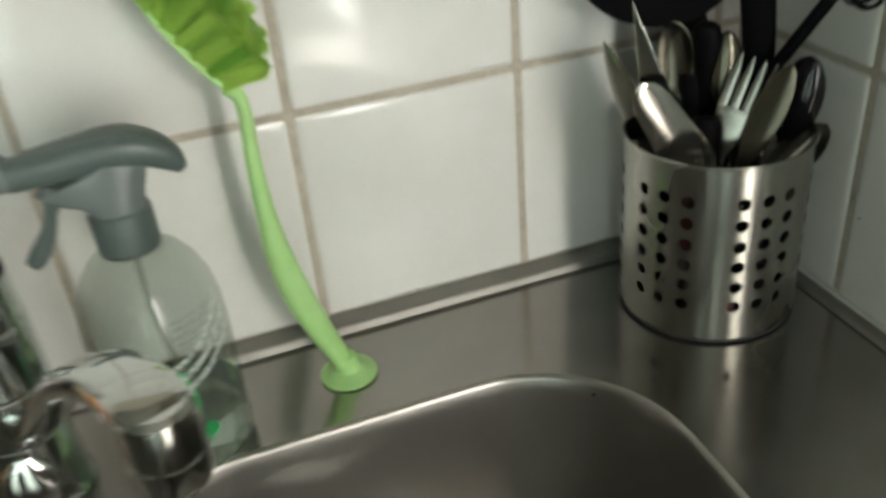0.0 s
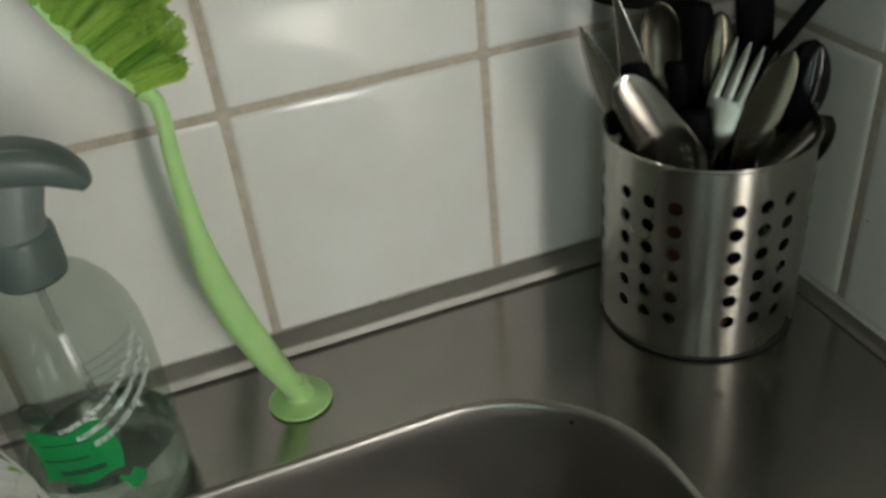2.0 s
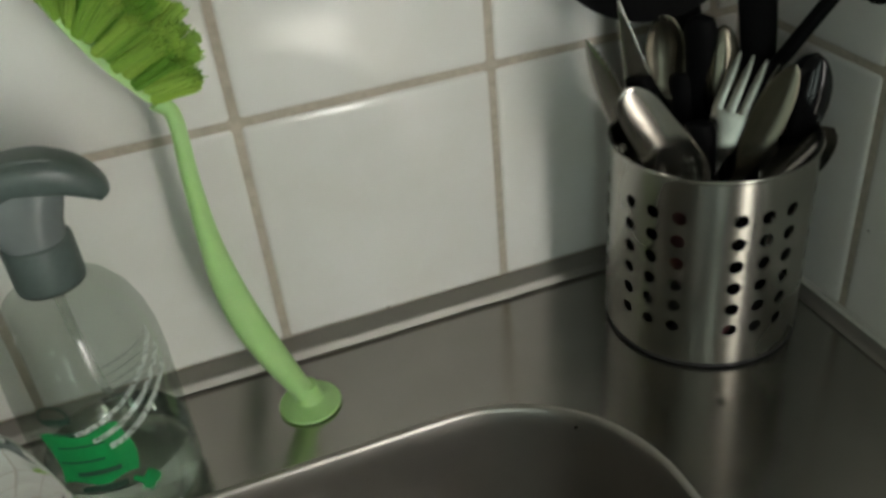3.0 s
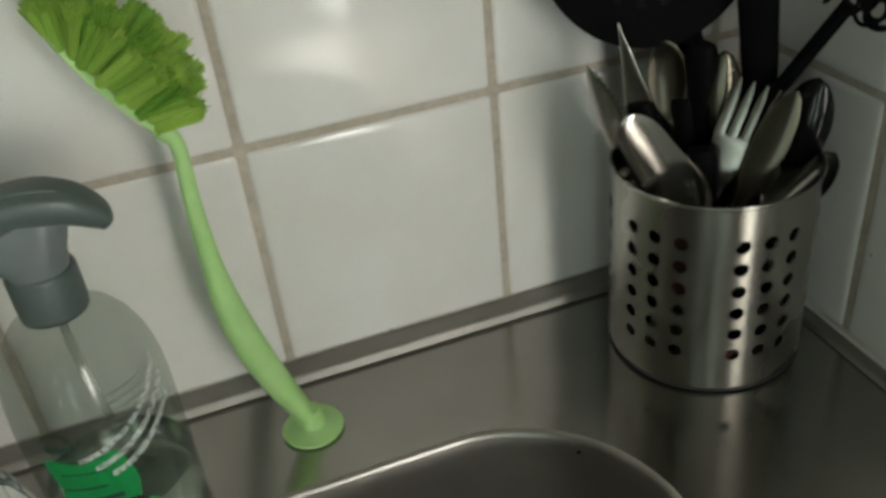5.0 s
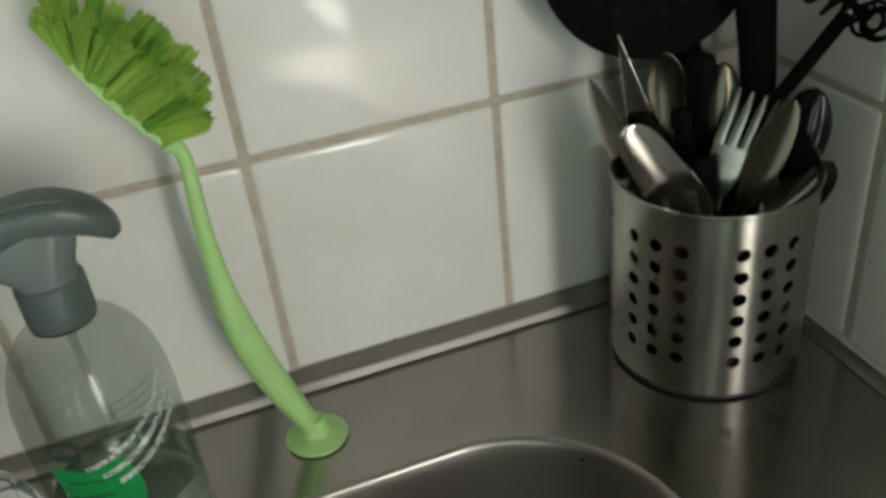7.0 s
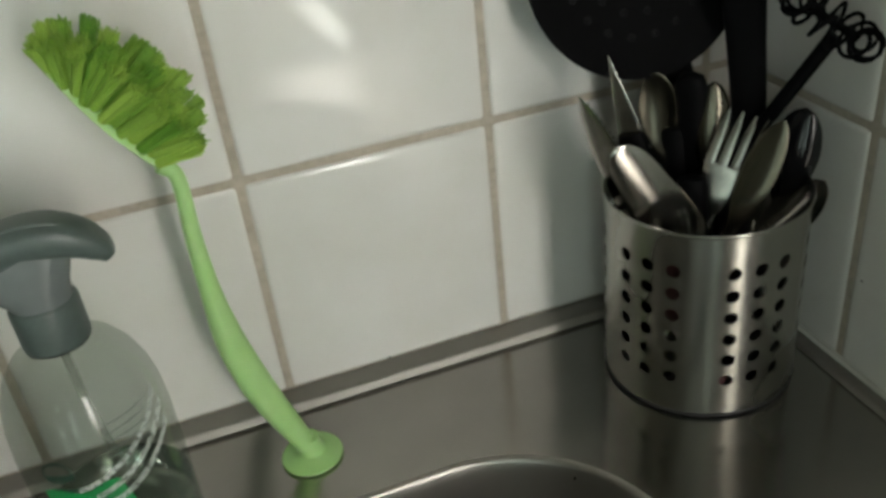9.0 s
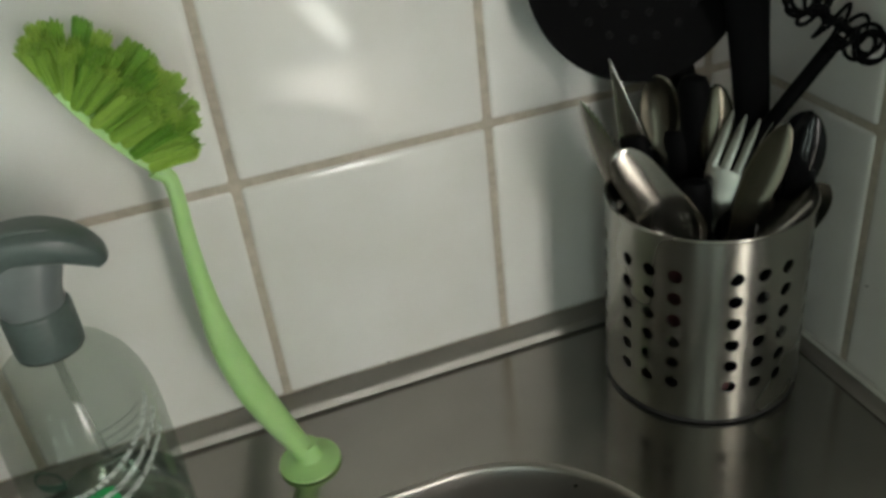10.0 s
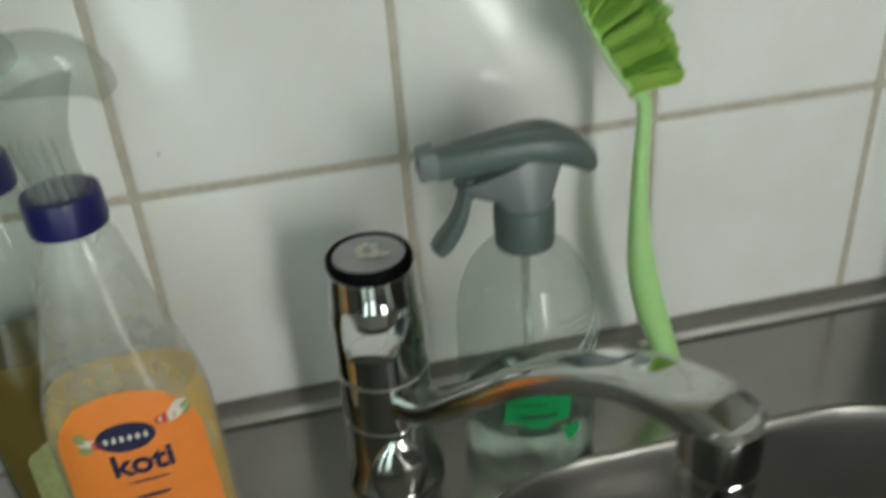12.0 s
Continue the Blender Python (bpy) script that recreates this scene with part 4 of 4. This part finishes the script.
def fork(a, b, face, hw, label, tines=4, tl=0.034, material=PALE_STEEL):
    L = length(a, b)
    rows = [(tl, hw * 0.92, 0.0008, 0.0, 0), (tl + 0.004, hw, 0.0009, 0.0006, 0), (tl + 0.012, hw * 0.9, 0.0010, 0.001, 0), (tl + 0.022, hw * 0.5, 0.0012, 0.0015, 0)]

    ob = blade(a, b, face, rows + stem(tl + 0.034, L), "fork", material, label, "fork", head="root", cut=tl + 0.024)
    u, w, n = basis(a, b, face)
    tip = Vector(b) - Vector(a)
    for k in range(tines):
        x = -hw * 0.84 + hw * 1.68 * k / (tines - 1)
        pts = [tip - u * s + w * x + n * (0.004 * (1 - s / tl) ** 2) for s in (0.0, tl * 0.3, tl * 0.65, tl * 1.06)]
        part("tine", sweep(pts, [(0.0006, 0.0004), (hw * 0.17, 0.0007), (hw * 0.21, 0.0008), (hw * 0.25, 0.0008)], w, 10, True, None, 0.45), material, ob, angle=55)
    return ob


knife((0.104, -0.068, FZ), (0.0365, -0.046, 1.0735), (-0.86, -0.32, 0.38), 0.0105, 0.105, "serrated steel table knife leaning over the pot's rim", True)
blade((0.140, -0.088, FZ), (0.0315, -0.0970, 1.0640), (-0.46, -0.74, 0.48), [(0.0, 0.0015, 0.0008, -0.001, 0), (0.003, 0.0062, 0.0008, -0.0006, -0.0003), (0.014, 0.0108, 0.0008, 0, -0.0010), (0.036, 0.0128, 0.0008, 0.001, -0.0025), (0.060, 0.0150, 0.0009, 0.001, -0.0042), (0.082, 0.0146, 0.0009, 0, -0.0040), (0.099, 0.0085, 0.0010, -0.001, -0.001), (0.108, 0.0045, 0.0012, -0.001, -0.0003)] + stem(0.118, 0.190), "table_spoon", POLISHED, "large steel spoon leaning out of the pot, back outwards", "spoon", head="bowl", cut=0.110)
paring = blade((0.0760, -0.0800, 0.965), (0.0470, -0.0600, 1.0985), (-0.72, -0.40, 0.57), [(0.0, 0.0004, 0.0003, 0, 0), (0.012, 0.0022, 0.0004, 0, 0), (0.026, 0.0046, 0.0005, 0, 0), (0.040, 0.0068, 0.0006, 0, 0), (0.046, 0.0074, 0.0006, 0, 0), (0.048, 0.0030, 0.0007, 0, 0), (0.075, 0.0028, 0.0007, 0, 0)], "paring_knife", PALE_STEEL, "small paring knife with a pointed pale blade and black handle", "knife")
pd = Vector((0.0470 - 0.0760, 0.0200, 1.0985 - 0.965)).normalized()
hp = [pd * (length((0.0760, -0.0800, 0.965), (0.0470, -0.0600, 1.0985)) - q) + Vector((0.004 * (q - 0.046) / 0.06, 0, 0)) for q in (0.0455, 0.050, 0.065, 0.090, 0.115)]
part("handle", sweep(hp, [(0.0070, 0.0045), (0.0082, 0.0052), (0.0080, 0.0055), (0.0085, 0.0055), (0.0070, 0.0045)], (0.6, -0.5, 0.1), 14), NYLON, paring, "black plastic handle")
spoon((0.090, -0.070, FZ), (0.0795, -0.053, 1.0800), FACE, 0.0110, 0.050, "dark steel dessert spoon standing upright in the pot", DARK_STEEL, 0.003)
fork((0.056, -0.086, FZ), (0.1160, -0.090, 1.0610), (-0.54, -0.71, 0.44), 0.0125, "steel table fork, tines up, in the pot", 4, 0.032)
fork((0.100, -0.074, FZ), (0.1070, -0.052, 1.0740), (-0.9, -0.4, 0.2), 0.0075, "dark steel fork half hidden among the cutlery", 4, 0.030, DARK_STEEL)
spoon((0.094, -0.086, FZ), (0.1070, -0.069, 1.0735), (-0.45, -0.80, 0.10), 0.0105, 0.058, "dark steel spoon standing upright, back outwards", DARK_STEEL, -0.004)
spoon((0.060, -0.098, FZ + 0.01), (0.1225, -0.1095, 1.0620), (-0.58, -0.62, 0.52), 0.0094, 0.072, "dark steel spoon with a warm tint, back outwards", DARK_STEEL, -0.0008)
spoon((0.128, -0.082, FZ), (0.1510, -0.092, 1.0560), (-0.55, -0.55, 0.45), 0.0140, 0.062, "glossy black nylon serving spoon in the pot", GLOSSY, -0.006, "serving_spoon")
spoon((0.062, -0.088, FZ + 0.03), (0.1560, -0.108, 1.0165), (-0.45, -0.10, 0.88), 0.0155, 0.058, "small steel teaspoon lying over the pot's rim", hollow=0.006, name="teaspoon")


def black_handle(a, b, w, label):
    a, b = Vector(a), Vector(b)
    bm = sweep(spline([(*(b - a) * f, w * k, w * k * 0.62) for f, k in ((0.0, 0.8), (0.3, 1.0), (0.7, 0.95), (0.95, 0.8), (1.0, 0.45))], 4), [(w * 0.8, w * 0.5)] * 3 + [(w, w * 0.62)] * 10 + [(w * 0.9, w * 0.55), (w * 0.8, w * 0.5), (w * 0.6, w * 0.4), (w * 0.3, w * 0.2)], (0.8, -0.6, 0), 14)
    ob = part("utensil_handle", bm, NYLON)
    ob.location = a
    tagged(ob, label, "utensil", "cutlery in the pot")


# black handles, some added as filling to keep the pot's inside dark
black_handle((0.088, -0.062, FZ), (0.0900, -0.058, 1.048), 0.0085, "black plastic utensil handle deep in the pot")
black_handle((0.112, -0.066, FZ), (0.0950, -0.064, 1.080), 0.0088, "black plastic utensil handle among the cutlery")
black_handle((0.086, -0.094, FZ), (0.0840, -0.086, 1.030), 0.0090, "short black plastic utensil handle in the pot")
black_handle((0.134, -0.070, FZ), (0.1280, -0.064, 1.045), 0.0090, "black plastic utensil handle near the side wall")
black_handle((0.070, -0.066, FZ), (0.0680, -0.070, 1.035), 0.0085, "black plastic utensil handle under the spoons")
black_handle((0.110, -0.100, FZ), (0.1080, -0.094, 1.012), 0.0090, "added black handle below the rim, darkens the pot's inside")

# a dark red handle low in the pot, seen through its holes
bm = sweep(spline([(0.0, 0.0, 0.0), (-0.0080, 0.0075, 0.019), (-0.0185, 0.0180, 0.045), (-0.0215, 0.0210, 0.080)], 5), [(0.0062, 0.0050)] * 16, (0.8, -0.6, 0), 14)
red = part("utensil_handle", bm, plain("dark red lacquer", (0.05, 0.006, 0.007), 0.4, vary=0.2))
red.location = (PX - 0.0165, PY - 0.0455, Z0 + 0.0200)
tagged(red, "dark red utensil handle low inside the pot", "utensil", "cutlery in the pot")


def skimmer():
    a = Vector((0.108, -0.070, FZ))
    c = Vector((0.0800, -0.0300, 1.1345))
    n = Vector((-0.16, -0.93, 0.32)).normalized()
    up = (Vector((-0.16, 0.30, 0.94)) - n * Vector((-0.16, 0.30, 0.94)).dot(n)).normalized()
    w = up.cross(n)
    s = thing("skimmer", a, "black nylon skimmer with a round holed head, in the pot", "skimmer", "cooking utensils in the pot")
    R = 0.0620
    rings = []
    for r, d in [(0.001, 0.0068), (R * 0.35, 0.0060), (R * 0.7, 0.0035), (R * 0.94, 0.0), (R, -0.0012), (R * 1.0, -0.0034), (R * 0.92, -0.0024), (R * 0.6, 0.0018), (R * 0.3, 0.0042), (0.001, 0.0048)]:
        rings.append([c - a + w * (r * math.cos(2 * math.pi * i / 56)) + up * (r * math.sin(2 * math.pi * i / 56)) - n * d for i in range(56)])
    head = part("head", rings_to_mesh(rings), NYLON, s, angle=60)
    # slightly paler collars stand in for pale wall showing through real holes
    worn = plain("hole collar black nylon", (0.006, 0.006, 0.0065), 0.55, spec=0.07)
    collar = finish(lathe([(0.0004, 0.0), (0.0015, 0.0001), (0.0017, 0.0005), (0.0022, 0.0005), (0.0024, 0.0)], 10), "hole_collar", worn)
    turn = Matrix((w, up, n)).transposed().to_4x4()
    for ring, cnt in ((0.013, 6), (0.026, 12), (0.039, 18)):
        for k in range(cnt):
            t = 2 * math.pi * k / cnt + ring * 40
            d = float(np.interp(ring / R, [0, 0.3, 0.6, 0.92], [0.0048, 0.0042, 0.0018, -0.0024])) - 0.0001
            hole = new("hole_collar", collar)
            hole.parent = head
            hole.matrix_basis = Matrix.Translation(c - a + w * (ring * math.cos(t)) + up * (ring * math.sin(t)) - n * d) @ turn
    pts = spline([(0, 0, 0, 0.006, 0.004), (0.004, 0.020, 0.12, 0.0065, 0.004), (0.000, 0.030, 0.155, 0.0085, 0.004), (-0.012, 0.037, 0.190, 0.016, 0.003), (-0.020, 0.040, 0.215, 0.024, 0.002)], 5)
    part("handle", sweep([p[:3] for p in pts], [(p[3], p[4]) for p in pts], w, 14), NYLON, s)


def spatula():
    a = Vector((0.112, -0.088, FZ))
    s = thing("spatula", a, "flat black nylon spatula standing in the pot", "spatula", "cooking utensils in the pot")
    pts = spline([(0, 0, 0, 0.008, 0.004), (0.013, 0.012, 0.10, 0.0085, 0.0045), (0.0175, 0.017, 0.150, 0.0095, 0.0045), (0.0135, 0.019, 0.195, 0.0105, 0.004), (0.0100, 0.020, 0.225, 0.0118, 0.003)], 5)
    part("handle", sweep([p[:3] for p in pts], [(p[3], p[4]) for p in pts], (0.85, -0.5, 0), 16, power=0.7), NYLON, s)
    hd = spline([(0.0100, 0.020, 0.224, 0.0118, 0.003), (0.0080, 0.021, 0.245, 0.020, 0.0022), (0.004, 0.022, 0.29, 0.026, 0.0018), (0.002, 0.023, 0.33, 0.026, 0.0012)], 5)
    part("head", sweep([p[:3] for p in hd], [(p[3], p[4]) for p in hd], (0.85, -0.5, 0), 16, power=0.6), NYLON, s)


def spiral_whisk():
    a = Vector((0.0685, -0.0430, 0.930))
    s = thing("spiral_whisk", a, "black nylon spiral whisk leaning on the side wall", "whisk", "cooking utensils in the pot")
    top = Vector((0.1565, -0.1000, 1.0980)) - a
    pts = spline([(0, 0, 0), tuple(top * 0.5), tuple(top)], 6)
    part("rod", sweep(pts, [(0.0042, 0.0042)] * len(pts), (0, 1, 0), 12), NYLON, s)
    u = top.normalized()
    w = Vector((0.55, -0.55, -0.60))
    w = (w - u * w.dot(u)).normalized()
    v = u.cross(w)
    c = Vector((0.1440, -0.1100, 1.1105)) - a
    coil = []
    for i in range(14 * 14 + 1):
        t = i / (14 * 14)
        A, B = 2 * math.pi * t, 2 * math.pi * 14 * t
        r = 0.0215 + 0.0072 * math.cos(B)
        coil.append(c + w * (r * math.cos(A)) + v * (r * math.sin(A)) + u * (0.0068 * math.sin(B)))
    part("coil", sweep(coil, [(0.0011, 0.0011)] * len(coil), (0.3, 0.2, 0.9), 6), NYLON, s)
    part("hub", sweep([c - w * 0.014, c + w * 0.016], [(0.0022, 0.0022)] * 2, v, 8), NYLON, s)


skimmer()
spatula()
spiral_whisk()

# dark specks on the glaze of the walls
for wall, x, y, z, r in ((wall_side, WX - 0.0002, -0.1317, 0.9589, 0.0008), (wall_back, -0.0829, -0.0002, 0.9022, 0.0009), (wall_back, -0.4313, -0.0002, 1.0745, 0.0007)):
    bm = bmesh.new()
    bmesh.ops.create_uvsphere(bm, u_segments=8, v_segments=5, radius=r)
    dot = part("speck", bm, SCALE, wall)
    dot.matrix_basis = pose(x, y, z) @ Matrix.Diagonal((0.25, 1, 0.8, 1) if wall is wall_side else (1, 0.25, 0.8, 1))

# a dark speck on the bowl's wall
bm = bmesh.new()
bmesh.ops.create_uvsphere(bm, u_segments=10, v_segments=6, radius=0.0016)
sp = part("speck", bm, SCALE, worktop)
sp.matrix_basis = pose(-0.0152, -0.1329, 0.8853) @ Matrix.Diagonal((0.9, 0.6, 0.6, 1))

# ---------------------------------------------------------------- tiles, row by row


def tile_mesh(w, h):
    """A glazed tile lying in x and z, its face at y = 0, with a soft cushion edge."""
    rings = []
    for inset, y in ((0.0, TILE_T), (0.0, 0.0030), (0.0004, 0.0014), (0.0014, 0.0005), (0.0032, 0.0001), (0.0060, 0.0)):
        rings.append([(x, y, z) for x, z in rounded_rect(-w / 2 + inset, w / 2 - inset, -h / 2 + inset, h / 2 - inset, max(0.0016, 0.0022 - inset * 0.1), 2)])
    bm = rings_to_mesh(rings, True)
    return finish(bm, "tile", TILE, True, 60)


meshes = {}


def lay(wall, w, h, m):
    key = (round(w, 4), round(h, 4))
    if key not in meshes:
        meshes[key] = tile_mesh(w, h)
    ob = new("tile", meshes[key])
    ob.parent = wall
    ob.matrix_basis = m


rnd = random.Random(2)
FULL = PITCH - JOINT
for row in range(5):
    zc = ZJ - PITCH / 2 + PITCH * row
    tall = 0.0018 if row == 0 else 0.0
    zc -= tall / 2
    for k in range(-9, 2):
        x0 = PITCH * k
        jig = pose(0, rnd.gauss(0, 0.00012), 0, rnd.gauss(0, 0.12), 0, rnd.gauss(0, 0.12))
        if k < 1:
            lay(wall_back, FULL, FULL + tall, pose(x0 + PITCH / 2, 0, zc) @ jig)
        else:
            x1 = WX - 0.001
            if x1 - x0 - JOINT / 2 > 0.01:
                lay(wall_back, x1 - x0 - JOINT / 2, FULL + tall, pose((x0 + JOINT / 2 + x1) / 2, 0, zc) @ jig)
    y1 = -0.002
    for y0 in (-0.122, -0.272, -0.422, -0.572):
        w = y1 - y0 - (JOINT / 2 if y1 > -0.01 else JOINT)
        yc = (y0 + JOINT / 2 + (y1 if y1 > -0.01 else y1 - JOINT / 2)) / 2
        low = 0.0028 if row == 0 else 0.0
        lay(wall_side, w, FULL + tall + low, pose(WX, yc, zc - low / 2, 0, 0, -90) @ pose(0, rnd.gauss(0, 0.00012), 0, rnd.gauss(0, 0.12), 0, rnd.gauss(0, 0.12)))
        y1 = y0
